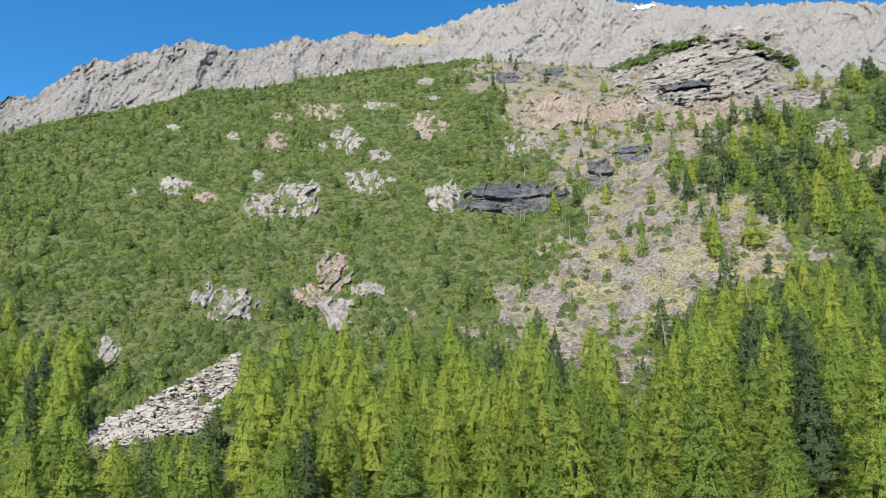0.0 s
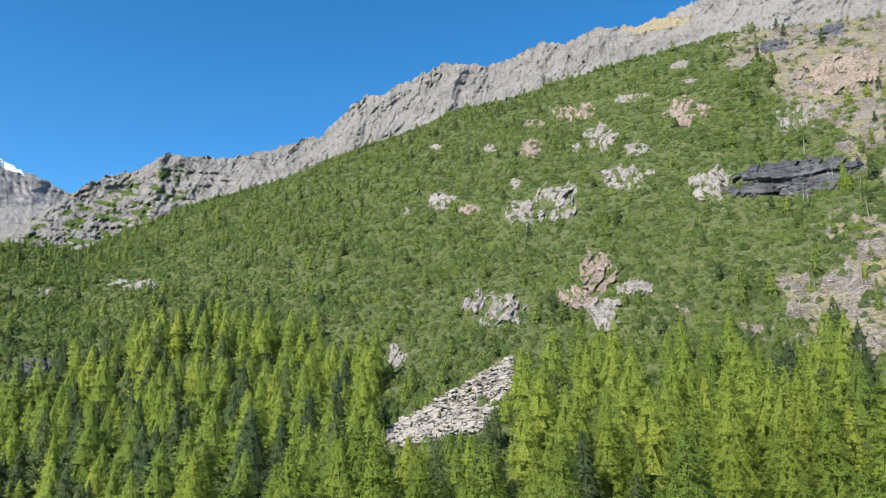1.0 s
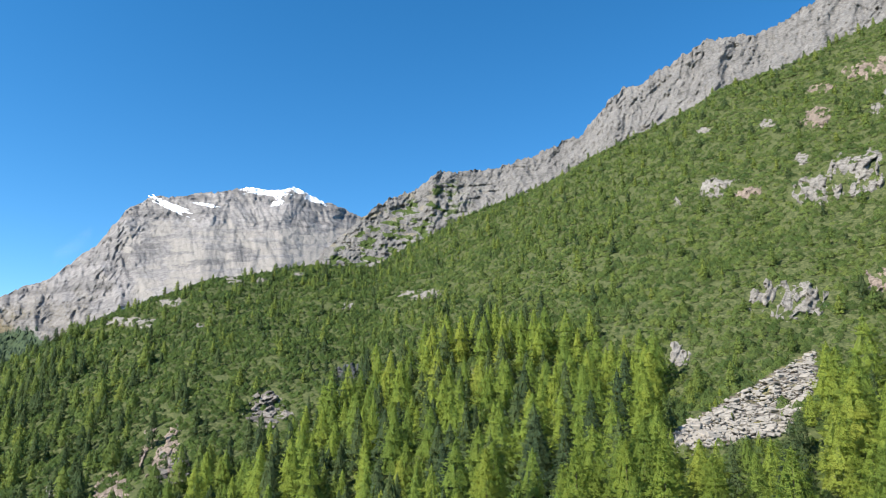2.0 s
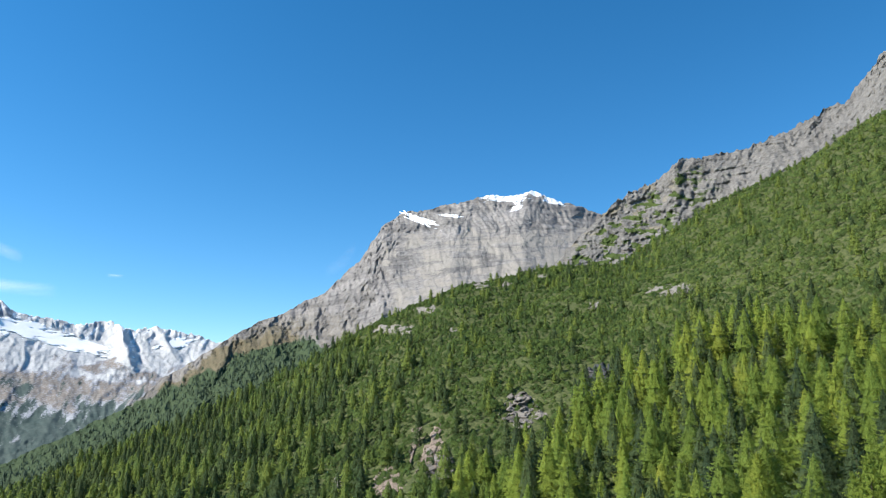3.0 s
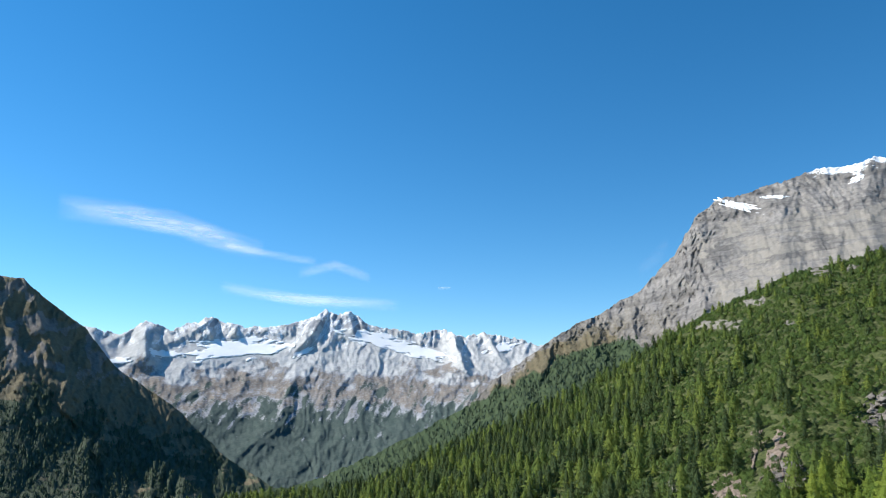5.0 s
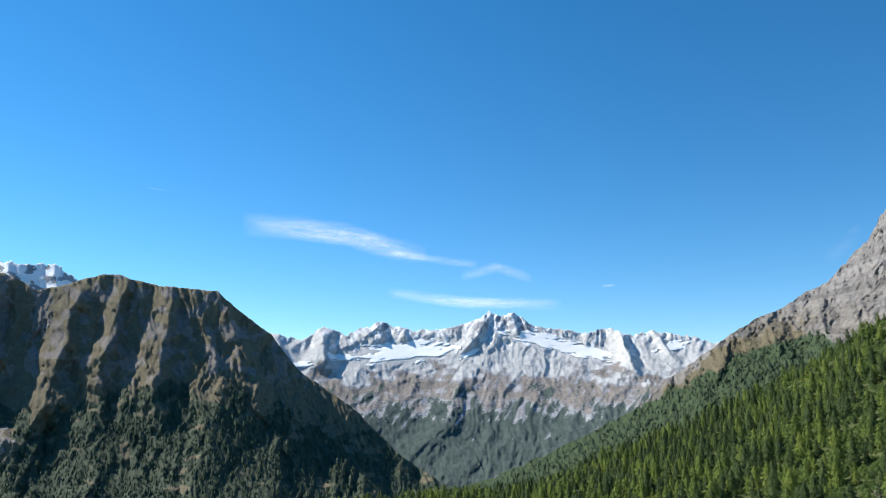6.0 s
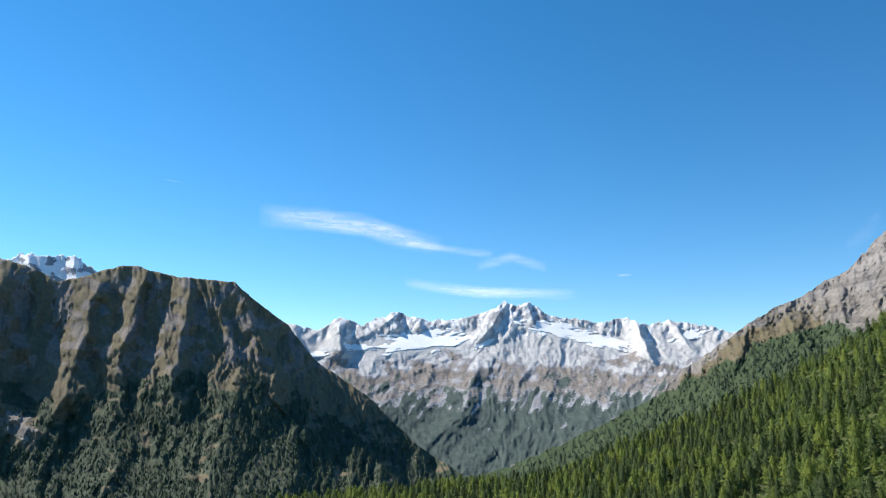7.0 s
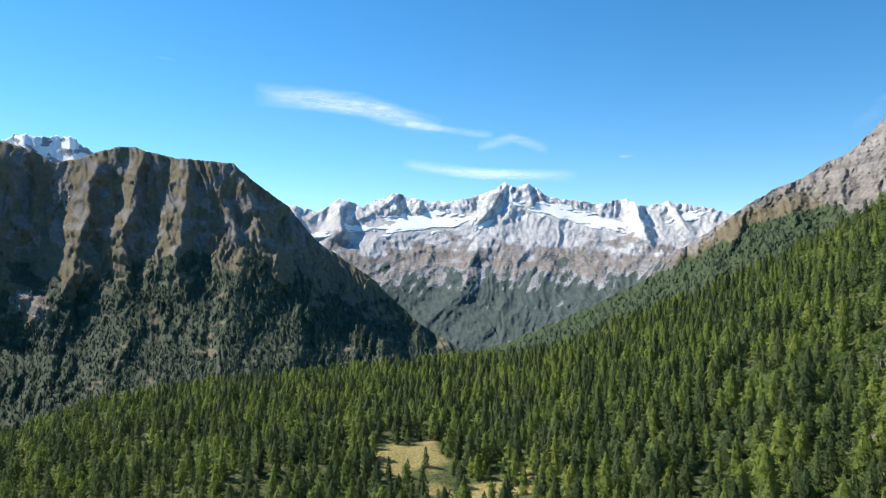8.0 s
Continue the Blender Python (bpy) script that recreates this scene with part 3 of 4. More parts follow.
def range_cover(t, e, top):
    n = fbm(t / 2.2, e / 1.1, 6)
    f = fbm(t / 0.7, e / 0.5, 5)
    streak = fbm(t / 0.5 + e / 0.9, e / 1.6, 5)
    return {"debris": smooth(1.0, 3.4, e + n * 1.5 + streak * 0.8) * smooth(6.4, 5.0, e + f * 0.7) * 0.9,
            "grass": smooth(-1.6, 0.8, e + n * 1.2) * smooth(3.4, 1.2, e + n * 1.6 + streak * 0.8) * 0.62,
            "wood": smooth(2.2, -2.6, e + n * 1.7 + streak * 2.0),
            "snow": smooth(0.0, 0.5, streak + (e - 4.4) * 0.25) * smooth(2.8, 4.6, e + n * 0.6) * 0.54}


RANGE_AT, RANGE_OB = mountain("snowy_range", "distant snow-covered mountain range with pale glaciers", HAZY_RANGE_ROCK, RANGE, [(70, -2), (84, -5), (96, -8), (124, -8)],
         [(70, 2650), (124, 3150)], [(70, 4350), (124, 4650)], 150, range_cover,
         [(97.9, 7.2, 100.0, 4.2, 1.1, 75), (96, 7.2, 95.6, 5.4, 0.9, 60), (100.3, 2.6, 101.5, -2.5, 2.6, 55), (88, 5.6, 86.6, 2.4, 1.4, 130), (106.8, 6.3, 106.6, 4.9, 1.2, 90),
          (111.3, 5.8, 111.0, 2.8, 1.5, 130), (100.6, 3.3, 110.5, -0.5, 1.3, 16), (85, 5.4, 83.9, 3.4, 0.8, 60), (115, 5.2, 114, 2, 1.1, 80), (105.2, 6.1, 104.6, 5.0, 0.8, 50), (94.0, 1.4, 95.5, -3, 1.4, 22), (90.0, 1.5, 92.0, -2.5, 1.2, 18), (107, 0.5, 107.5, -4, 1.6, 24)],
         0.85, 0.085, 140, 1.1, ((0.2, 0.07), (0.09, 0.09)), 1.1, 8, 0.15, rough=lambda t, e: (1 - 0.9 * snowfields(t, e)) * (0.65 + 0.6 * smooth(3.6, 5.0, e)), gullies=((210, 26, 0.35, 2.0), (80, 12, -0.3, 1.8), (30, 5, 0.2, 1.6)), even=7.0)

DARK = [(96, -9), (97.9, -7.5), (101.3, -6.2), (104.9, -4.0), (108.9, -0.2), (113, 2.5), (115.3, 5.3), (118, 7.2), (119.5, 8.5), (123.9, 8.7), (126.5, 9.3), (127.9, 9.2),
        (130.4, 8.2), (131.7, 7.8), (133.3, 8.6), (135.5, 9.2), (142, 10), (150, 9)]
DARK_WOOD = [(96, -4), (108, -3.2), (114, -1.0), (118, 0.6), (122, 1.2), (126, 0.4), (129, 0.2), (131, -1.5), (134, 0.0), (150, 1)]


def dark_wood(t, e):
    n = fbm(t / 1.6, e / 1.6, 5)
    return smooth(0.7, -0.9, e - table(DARK_WOOD, t) + n * 2.2) * smooth(0.75, 0.35, fbm(t / 2.0 + 20, e / 0.7, 4)) * (1 - patch(t, e, 133.2, -2.4, 1.4, 1.3, 0.5, 4))


def dark_cover(t, e, top):
    n = fbm(t / 1.2, e / 1.2, 5)
    return {"debris": patch(t, e, 131.2, 5.6, 0.7, 1.0, 0, 8) * 0.3,
            "grass": np.maximum(smooth(-0.25, 0.25, n + 0.12), smooth(3, 0, e + n) * 0.75),
            "wood": np.clip(dark_wood(t, e) * 1.15 + smooth(-1, -4, e) * 0.25, 0, 1), "snow": np.zeros_like(t)}


DARK_AT, DARK_OB = mountain("shaded_mountain", "dark forested mountain with brown ribs, mostly in shade", SHADE_SLOPE, DARK, [(96, -11), (120, -12), (150, -16)],
                   [(96, 2000), (104, 1850), (112, 1580), (118, 1400), (150, 1780)], [(96, 2250), (104, 2450), (112, 2580), (118, 2640), (150, 3300)], 55, dark_cover,
                   [(135.2, 9.2, 136.0, -2, 5.0, 150), (128.7, 8.3, 131.4, -2.5, 2.4, 105), (126.4, 9.1, 127.1, 1.5, 1.5, 75), (122.9, 8.5, 123.2, 0.0, 1.8, 80), (124.6, 5.2, 123.0, -1.5, 1.1, 35), (121.2, 8.2, 118.4, 1.0, 1.0, 32),
                    (119.2, 8.3, 115.5, 0.0, 1.3, 45), (117.6, 5.0, 113.5, -2.0, 0.9, 22), (109.5, -3.6, 107, -8, 3.2, 55), (119, 0, 119.5, -7, 2.2, 35), (127, 0, 127.5, -8, 2.4, 35), (132.4, -2, 132, -8, 2.2, 35), (114, -2, 114.5, -8, 2.0, 35)],
                   0.35, 0.09, 150, 0.9, ((0.3, 0.03), (0.12, 0.06)), 2.4, 11, 0.1, gullies=((110, 20, -0.25, 4.5), (44, 12, 0.15, 4.0), (16, 6, -0.1, 3.0)), even=4.0)
SUMMIT = [(124, 6.5), (126.6, 7.6), (128.8, 8.4), (130.2, 9.3), (131, 9.7), (132.4, 9.5), (133.8, 9.7), (134.9, 9.2), (136, 8.6), (140, 7)]


def summit_cover(t, e, top):
    f = fbm(t / 0.8, e / 0.6, 5)
    zero = np.zeros_like(t)
    return {"debris": zero, "grass": zero, "wood": zero, "snow": smooth(-0.3, 0.15, f + 0.2)}


mountain("snowy_summit", "far blue-white snowy summit behind the dark mountain", HAZY_RANGE_ROCK, SUMMIT, [(124, 3), (140, 3)],
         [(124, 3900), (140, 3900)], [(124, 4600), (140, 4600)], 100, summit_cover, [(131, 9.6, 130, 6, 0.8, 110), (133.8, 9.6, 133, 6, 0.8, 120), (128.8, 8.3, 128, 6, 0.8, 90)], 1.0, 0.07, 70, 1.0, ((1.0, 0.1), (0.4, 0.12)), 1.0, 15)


def field(name, label, depth, parent, mat, at, up, w, h, slant=0.0, seed=0.0, lift=8.0, smoothing=0.5, rounds=6):
    """A lens of snow, stones or grass that lies on a mountain side and fills its hollows."""
    n, m = int(max(40, w * 28)), int(max(24, h * 70))
    u, v = np.meshgrid(np.linspace(-1.25, 1.25, n), np.linspace(-1.25, 1.25, m))
    t, e = at + u * w, up + v * h + u * w * slant
    edge = 1 - np.hypot(u, v) + fbm(u * 2.2 + seed, v * 1.6 + seed, 5, 0.6) * 0.6
    d = depth(t, e)
    flat = d.copy()
    for k in range(rounds):
        flat[1:-1, 1:-1] = (flat[:-2, 1:-1] + flat[2:, 1:-1] + flat[1:-1, :-2] + flat[1:-1, 2:]) / 4
    d = d + (flat - d) * smoothing - lift * smooth(-0.05, 0.25, edge) + lift * 0.6 * smooth(0.1, -0.1, edge)
    p = polar(t, d * np.cos(np.radians(e)), d * np.sin(np.radians(e)) + EYE)
    faces = grid_faces(m, n)
    faces = faces[(edge.ravel()[faces] > -0.08).all(1)]
    return part(name, mesh_from(name, p.reshape(-1, 3), faces, mat, True), parent, label)


SNOW = rock_material("snow", (0.9, 0.91, 0.93), (0.78, 0.8, 0.84), 0.01, 2.0)
STONES_GREY = rock_material("loose_stones", (0.3, 0.27, 0.24), (0.13, 0.118, 0.105), 0.1, 1.5)
DRY_GRASS = rock_material("dry_grass", (0.23, 0.195, 0.125), (0.15, 0.13, 0.09), 0.05, 1.0)
for at, up, w, h, slant, seed in SNOWFIELDS:
    field("glacier", "bright white snowfield", RANGE_AT, RANGE_OB, SNOW, at, up, w, h, slant, seed, 8, 0.9, 40)
for at, up, w, h, slant, seed in ((65.2, 14.6, 1.6, 0.3, 0.33, 3), (62.6, 14.9, 0.9, 0.13, 0.1, 21), (57.8, 16.2, 1.7, 0.2, 0.05, 5), (53.9, 15.8, 0.9, 0.09, 0.38, 8), (57.0, 15.5, 0.5, 0.25, -0.4, 12)):
    field("snow_patch", "thin white snow patch", PEAK_AT, PEAK_OB, SNOW, at, up, w, h, slant, seed, 2.5, 0.3)
field("snow_patch", "small far white snow tip", RIDGE_AT, RIDGE_OB, SNOW, -17.3, 29.7, 0.8, 0.16, 0.0, 9, 3, 0.5)
field("grass_patch", "dry yellow grass on the ridge", RIDGE_AT, RIDGE_OB, DRY_GRASS, 3.0, 28.3, 2.4, 0.3, -0.05, 5, 2, 0.3)
field("scree_fan", "grey fan of loose stones", DARK_AT, DARK_OB, STONES_GREY, 133.2, -2.2, 1.0, 0.9, 0.4, 4, 4, 0.3)
field("scree_fan", "narrow grey scree chute", DARK_AT, DARK_OB, STONES_GREY, 131.3, 5.8, 0.6, 1.1, 0.0, 6, 4, 0.3)


# ---------------------------------------------------------------- outcrops
STONES = [PALE_ROCK, RED_ROCK, DARK_ROCK, GREY_ROCK]
STONE_WORDS = ["pale grey rock outcrop breaking through the green scrub", "weathered pinkish-brown rock outcrop on the bare slope", "black wet overhanging rock band in the slope", "large grey layered cliff with scrub on its top"]


def largest(cells):
    """The largest connected patch of a grid of cells."""
    left, best = cells.copy(), np.zeros_like(cells)
    while left.any():
        i, j = np.argwhere(left)[0]
        left[i, j] = False
        found, queue = [(i, j)], [(i, j)]
        while queue:
            i, j = queue.pop()
            for p, q in ((i + 1, j), (i - 1, j), (i, j + 1), (i, j - 1)):
                if 0 <= p < left.shape[0] and 0 <= q < left.shape[1] and left[p, q]:
                    left[p, q] = False
                    found.append((p, q))
                    queue.append((p, q))
        if len(found) > best.sum():
            best[:] = False
            best[tuple(np.array(found).T)] = True
    return best


def outcrop(ct, ce, w, h, deep, stone, seed):
    """A rock that breaks through the slope: angular blocks with upright joints, ledges or an overhang, sunk in at its edges."""
    n = int(np.clip(max(w, h) * 32, 30, 210))
    m = int(np.clip(n * h / w * 1.3, 20, 120))
    u, v = np.meshgrid(np.linspace(-1.15, 1.15, n), np.linspace(-1.15, 1.15, m))
    t, e = ct + u * w, ce + v * h
    base = hill_r(t, e)
    x, y = t * np.pi / 180 * base.mean(), e * np.pi / 180 * base.mean()
    big = np.clip(min(w, h) * np.pi / 180 * base.mean() * 0.5, 1.5, 7)
    if stone == 3 and w > 5:
        size = deep * 0.45
        edge = 1 - np.hypot(u, v) + fbm(x / size / 2.2 + seed, y / size / 2.2, 4) * 0.32
        rise = smooth(0.0, 0.45, edge)
        block = facets(x * 0.45 + y * 0.5, y / 0.7, size * 1.1, seed) + facets(x * 0.4 + y * 0.4, y / 0.6, size * 0.36, seed + 1) * 0.55 + fbm(x / size, y / size / 0.55, 4) * 0.08
        ledge = y / 8.0 + fbm(x / 40, y / 12, 2) * 0.8
        out = rise * deep * (0.5 + 0.5 * block) - (1 - rise) * 2.5 + (smooth(0.2, 0.9, ledge - np.floor(ledge)) - 0.5) * 3.2 * rise
    else:
        blocky = facets(x + y * 0.25, y / 1.5, big * 0.8, seed + 5) * 0.5 + fbm(x / big / 1.6 + seed, y / big / 1.6, 4) * 0.3
        edge = 1 - (np.abs(u) ** 2.2 + np.abs(v) ** 2.2) ** (1 / 2.2) + blocky * (0.6 if w < 4 else 0.45) + 0.02
        rise = smooth(0.0, 0.28, edge)
        tall = 1.9 if stone in (0, 1) else 0.5
        lean = 0.3 if seed % 2 else -0.25
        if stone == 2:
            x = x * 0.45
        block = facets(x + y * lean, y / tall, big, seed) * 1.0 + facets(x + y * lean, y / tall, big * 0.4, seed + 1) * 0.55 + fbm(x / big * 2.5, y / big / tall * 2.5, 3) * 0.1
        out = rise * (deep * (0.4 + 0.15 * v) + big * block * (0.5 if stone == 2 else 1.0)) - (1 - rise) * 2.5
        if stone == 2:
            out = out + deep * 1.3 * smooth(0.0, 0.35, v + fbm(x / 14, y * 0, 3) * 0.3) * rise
    d = base / np.cos(np.radians(e)) - out
    p = polar(t, d * np.cos(np.radians(e)), d * np.sin(np.radians(e)) + EYE)
    faces = grid_faces(*u.shape)
    faces = faces[largest((rise[:-1, :-1] > 0.01) | (rise[1:, :-1] > 0.01) | (rise[1:, 1:] > 0.01) | (rise[:-1, 1:] > 0.01)).ravel()]
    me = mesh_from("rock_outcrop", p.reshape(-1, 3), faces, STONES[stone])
    return tagged(new("rock_outcrop", me), STONE_WORDS[stone] if stone < 3 or w > 5 else "small grey layered rock step in the slope", "rock", "outcrops of the slope")


for i, crop in enumerate(CROPS):
    outcrop(*crop, i)


# ---------------------------------------------------------------- talus of flat stones
def stone_mesh(seed):
    g = np.random.default_rng(seed)
    bm = bmesh.new()
    bmesh.ops.create_cube(bm, size=1.0)
    for v in bm.verts:
        v.co.x *= 1.0 + g.uniform(-0.25, 0.25)
        v.co.y *= 0.75 + g.uniform(-0.2, 0.2)
        v.co.z = v.co.z * 0.38 + g.uniform(-0.08, 0.08)
    bmesh.ops.bevel(bm, geom=list(bm.edges), offset=0.07, segments=1, affect="EDGES")
    me = bpy.data.meshes.new("stone")
    bm.to_mesh(me)
    bm.free()
    me.materials.append(TALUS)
    return me


def talus():
    """A tongue of loose slabs that climbs through the larches: the upper ones singly, the small filling joined."""
    g = np.random.default_rng(77)
    forms = [stone_mesh(300 + i) for i in range(8)]
    pile = tagged(new("talus_slope"), "tongue of loose pale flat stone slabs among larches", "scree")

    def lie(low, high):
        t = 26.4 - 10.6 * g.random()
        e = g.uniform(*talus_span(t))
        r = float(hill_r(t, e))
        size = low + (high - low) * g.random() ** 2
        place = polar(t, r - 0.8, hill_z(t, r) + g.uniform(0.1, 0.9))
        return Matrix.Translation(place) @ pose(0, 0, 0, g.uniform(-6, 34), g.uniform(-22, 22), t + g.uniform(-70, 70)) @ Matrix.Diagonal((size, size * g.uniform(0.7, 1.2), size * g.uniform(0.5, 1.1), 1))
    for k in range(299):
        part("slab", forms[int(g.integers(0, 8))], pile).matrix_basis = lie(1.2, 3.6)
    vs, fs = [], []
    shape = np.array([tuple(v.co) for v in forms[0].vertices])
    sides = [tuple(p.vertices) for p in forms[0].polygons]
    for k in range(900):
        m = np.array(lie(0.7, 2.0))
        fs += [tuple(i + len(vs) * len(shape) for i in f) for f in sides]
        vs.append(shape @ m[:3, :3].T + m[:3, 3])
    me = bpy.data.meshes.new("rubble")
    me.from_pydata(np.concatenate(vs), [], fs)
    me.materials.append(TALUS)
    tagged(part("rubble", me, pile, "small broken stones between the slabs"), kind="stuff")


talus()


# ---------------------------------------------------------------- trees
def leafy(name, tris, outward, mat):
    """Leaf triangles, wound to face outwards, shaded with the crown's own roundness."""
    v, o = np.array(tris).reshape(-1, 3, 3), np.array(outward)
    face = np.cross(v[:, 1] - v[:, 0], v[:, 2] - v[:, 0])
    back = (face * o).sum(1) < 0
    v[back] = v[back][:, ::-1]
    face[back] *= -1
    face /= np.linalg.norm(face, axis=1)[:, None] + 1e-9
    nrm = o * 0.9 + face * 0.16
    nrm /= np.linalg.norm(nrm, axis=1)[:, None]
    return mesh_from(name, v.reshape(-1, 3), np.arange(len(v) * 3).reshape(-1, 3), mat, True, np.repeat(nrm, 3, 0))


def crown_mesh(name, height, width, count, leaf, mat, seed, bare=0.05, sweep=0.25, power=0.75, core=True):
    """A conifer's crown: tiers of branches that hold many small sprays; its outline is a full, uneven, pointed cone."""
    g = np.random.default_rng(seed)
    tiers = int(np.clip(height / leaf * 0.8, 7, 26))
    arms = 8
    f = (np.arange(tiers)[:, None] + g.uniform(-0.35, 0.35, (tiers, arms))) / tiers
    f = np.clip(f, 0.0, 0.985)
    turn = 2 * np.pi * (np.arange(arms)[None] + np.arange(tiers)[:, None] * 0.38 + g.uniform(-0.3, 0.3, (tiers, arms))) / arms
    reach = width / 2 * (1 - f) ** power * np.minimum(1, 0.62 + f * 2.2) * g.uniform(0.8, 1.12, (tiers, arms)) + 0.012 * height
    f, turn, reach = f.ravel(), turn.ravel(), reach.ravel()
    pick = g.choice(len(f), count, p=reach ** 0.9 / (reach ** 0.9).sum())
    a, q, w = turn[pick], reach[pick], f[pick]
    u = g.uniform(0.05, 1.0, count) ** 0.6
    out = np.stack([np.cos(a), np.sin(a), 0 * a], -1)
    side = np.stack([-np.sin(a), np.cos(a), 0 * a], -1)
    up = np.array([0, 0, 1.0])
    size = leaf * g.uniform(0.65, 1.2, count) * (0.62 + 0.42 * (1 - w))
    h = height * (bare + (1 - bare) * w) + q * u * (sweep * u - 0.12)
    base = out * (q * u)[:, None] + up * h[:, None] + g.normal(0, 1, (count, 3)) * (size * [[0.3], [0.3], [0.28]]).T
    way = out * g.uniform(0.3, 1.0, (count, 1)) + side * g.uniform(-0.8, 0.8, (count, 1)) + up * g.uniform(-0.45, 0.6, (count, 1))
    way /= np.linalg.norm(way, axis=1)[:, None]
    cross = np.cross(way, out * 0.6 + side * g.uniform(-0.9, 0.9, (count, 1)) + up * g.uniform(0.3, 1.2, (count, 1)))
    cross /= np.linalg.norm(cross, axis=1)[:, None] + 1e-6
    z = size[:, None]
    tris = np.stack([base - way * z * 0.5 - cross * z * 0.42, base - way * z * 0.5 + cross * z * 0.42, base + way * z * 0.62], 1)
    outs = out * (0.35 + 0.55 * u[:, None]) + up * 0.6 + g.uniform(-0.14, 0.14, (count, 3))
    more, away = [], []
    if core:
        levels, ring = (6, 8) if count > 1000 else (4, 6)
        for lv in range(levels):
            f0, f1 = 0.03 + 0.95 * lv / levels, 0.03 + 0.95 * (lv + 1.25) / levels
            r0, r1 = (width / 2 * (1 - min(q, 0.99)) ** power * min(1, 0.62 + q * 2.2) * 0.84 for q in (f0, f1))
            r0, r1 = (r0, r1) if count > 100 else (r0 * 0.88, r1 * 0.88)
            rim = [np.array([np.cos(c) * r0 * k, np.sin(c) * r0 * k, height * (bare + (1 - bare) * f0) - 0.12 * r0 * k]) for c, k in zip(2 * np.pi * (np.arange(ring) + lv * 0.4) / ring, g.uniform(0.8, 1.12, ring))]
            for b in range(ring):
                p, r = rim[b], rim[(b + 1) % ring]
                top = (p + r) / 2 * [1, 1, 0] / r0 * r1 * 0.7 + [0, 0, height * (bare + (1 - bare) * min(f1, 0.99))]
                more.append([p, r, top])
                away.append((p + r) / 2 * [1, 1, 0] / r0 * 0.85 + [0, 0, 0.6])
    for k in range(3):
        c = 2 * np.pi * k / 3
        d = np.array([np.cos(c), np.sin(c), 0]) * 0.012 * height
        more.append([d + [0, 0, height * 0.93], -d + [0, 0, height * 0.93], np.array([0, 0, height * 1.01])])
        away.append(np.array([np.cos(c + 1.57), np.sin(c + 1.57), 0.3]))
    tris, outs = np.concatenate([tris, np.array(more)]), np.concatenate([outs, np.array(away)])
    return leafy(name, tris, outs / np.linalg.norm(outs, axis=1)[:, None], mat)


def body_mesh(name, width, sides, rings, mat, seed, power=0.6, sprays=10):
    """A distant conifer, 1 m high: a ragged tapering body in tiers, with a few sprays that break its outline."""
    g = np.random.default_rng(seed)
    f = np.linspace(0.0, 1.0, rings + 1)
    turn = g.uniform(0, 6.28)
    ring = []
    for k in range(rings + 1):
        a = turn + 2 * np.pi * (np.arange(sides) + 0.5 * (k % 2)) / sides
        rad = width / 2 * (1 - f[k]) ** power * (0.8 + 0.2 * min(1, f[k] * 6)) * g.uniform(0.55, 1.3, sides)
        ring.append(np.stack([np.cos(a) * rad, np.sin(a) * rad, f[k] + g.uniform(-0.5, 0.5, sides) / rings * 0.7 * (0 < k < rings)], -1))
    tris, outs = [], []
    for k in range(rings):
        for s in range(sides):
            n = (s + 1) % sides
            p, q, u, v = ring[k][s], ring[k][n], ring[k + 1][s], ring[k + 1][n]
            for tri in ([p, q, v] if k % 2 else [p, q, u], [p, v, u] if k % 2 else [q, v, u]):
                if np.linalg.norm(np.cross(tri[1] - tri[0], tri[2] - tri[0])) < 1e-7:
                    continue
                c = sum(tri) / 3
                o = np.array([c[0], c[1], 0]) / (np.hypot(c[0], c[1]) + 1e-6) * 0.6 + np.array([0, 0, 0.75]) + g.uniform(-0.3, 0.3, 3)
                tris.append(tri)
                outs.append(o / np.linalg.norm(o))
    for k in range(sprays):
        h = g.uniform(0.05, 0.9)
        a = g.uniform(0, 6.28)
        out, side = np.array([np.cos(a), np.sin(a), 0]), np.array([-np.sin(a), np.cos(a), 0])
        base = out * width / 2 * (1 - h) ** power * 0.85 + np.array([0, 0, h])
        tris.append([base - side * 0.05, base + side * 0.05 + np.array([0, 0, 0.03]), base + out * 0.09 + np.array([0, 0, g.uniform(-0.02, 0.07)])])
        o = out * 0.6 + np.array([0, 0, 0.8])
        outs.append(o / np.linalg.norm(o))
    return leafy(name, tris, outs, mat)


def trunk_mesh(height, radius):
    h = np.array([-1.5, 0, 0.25, 0.5, 0.75, 1.0]) * np.array([1, 1, height, height, height, height])
    rad = radius * np.array([1.35, 1.25, 0.85, 0.6, 0.33, 0.05])
    a = np.arange(7) * 2 * np.pi / 7
    v = np.stack([rad[:, None] * np.cos(a) + np.sin(h * 0.3)[:, None] * 0.06, rad[:, None] * np.sin(a), np.repeat(h[:, None], 7, 1)], -1)
    return mesh_from("trunk", v.reshape(-1, 3), grid_faces(6, 7, True), BARK, True)


def conifer(name, label, height, width, mat, seed, count, leaf, sweep, power=0.85):
    tree = tagged(new(name), label, "tree", "conifers of the near forest")
    part("trunk", trunk_mesh(height * 0.97, height * 0.011), tree)
    part("crown", crown_mesh("crown", height, width, count, leaf, mat, seed, 0.05, sweep, power), tree)
    return tree


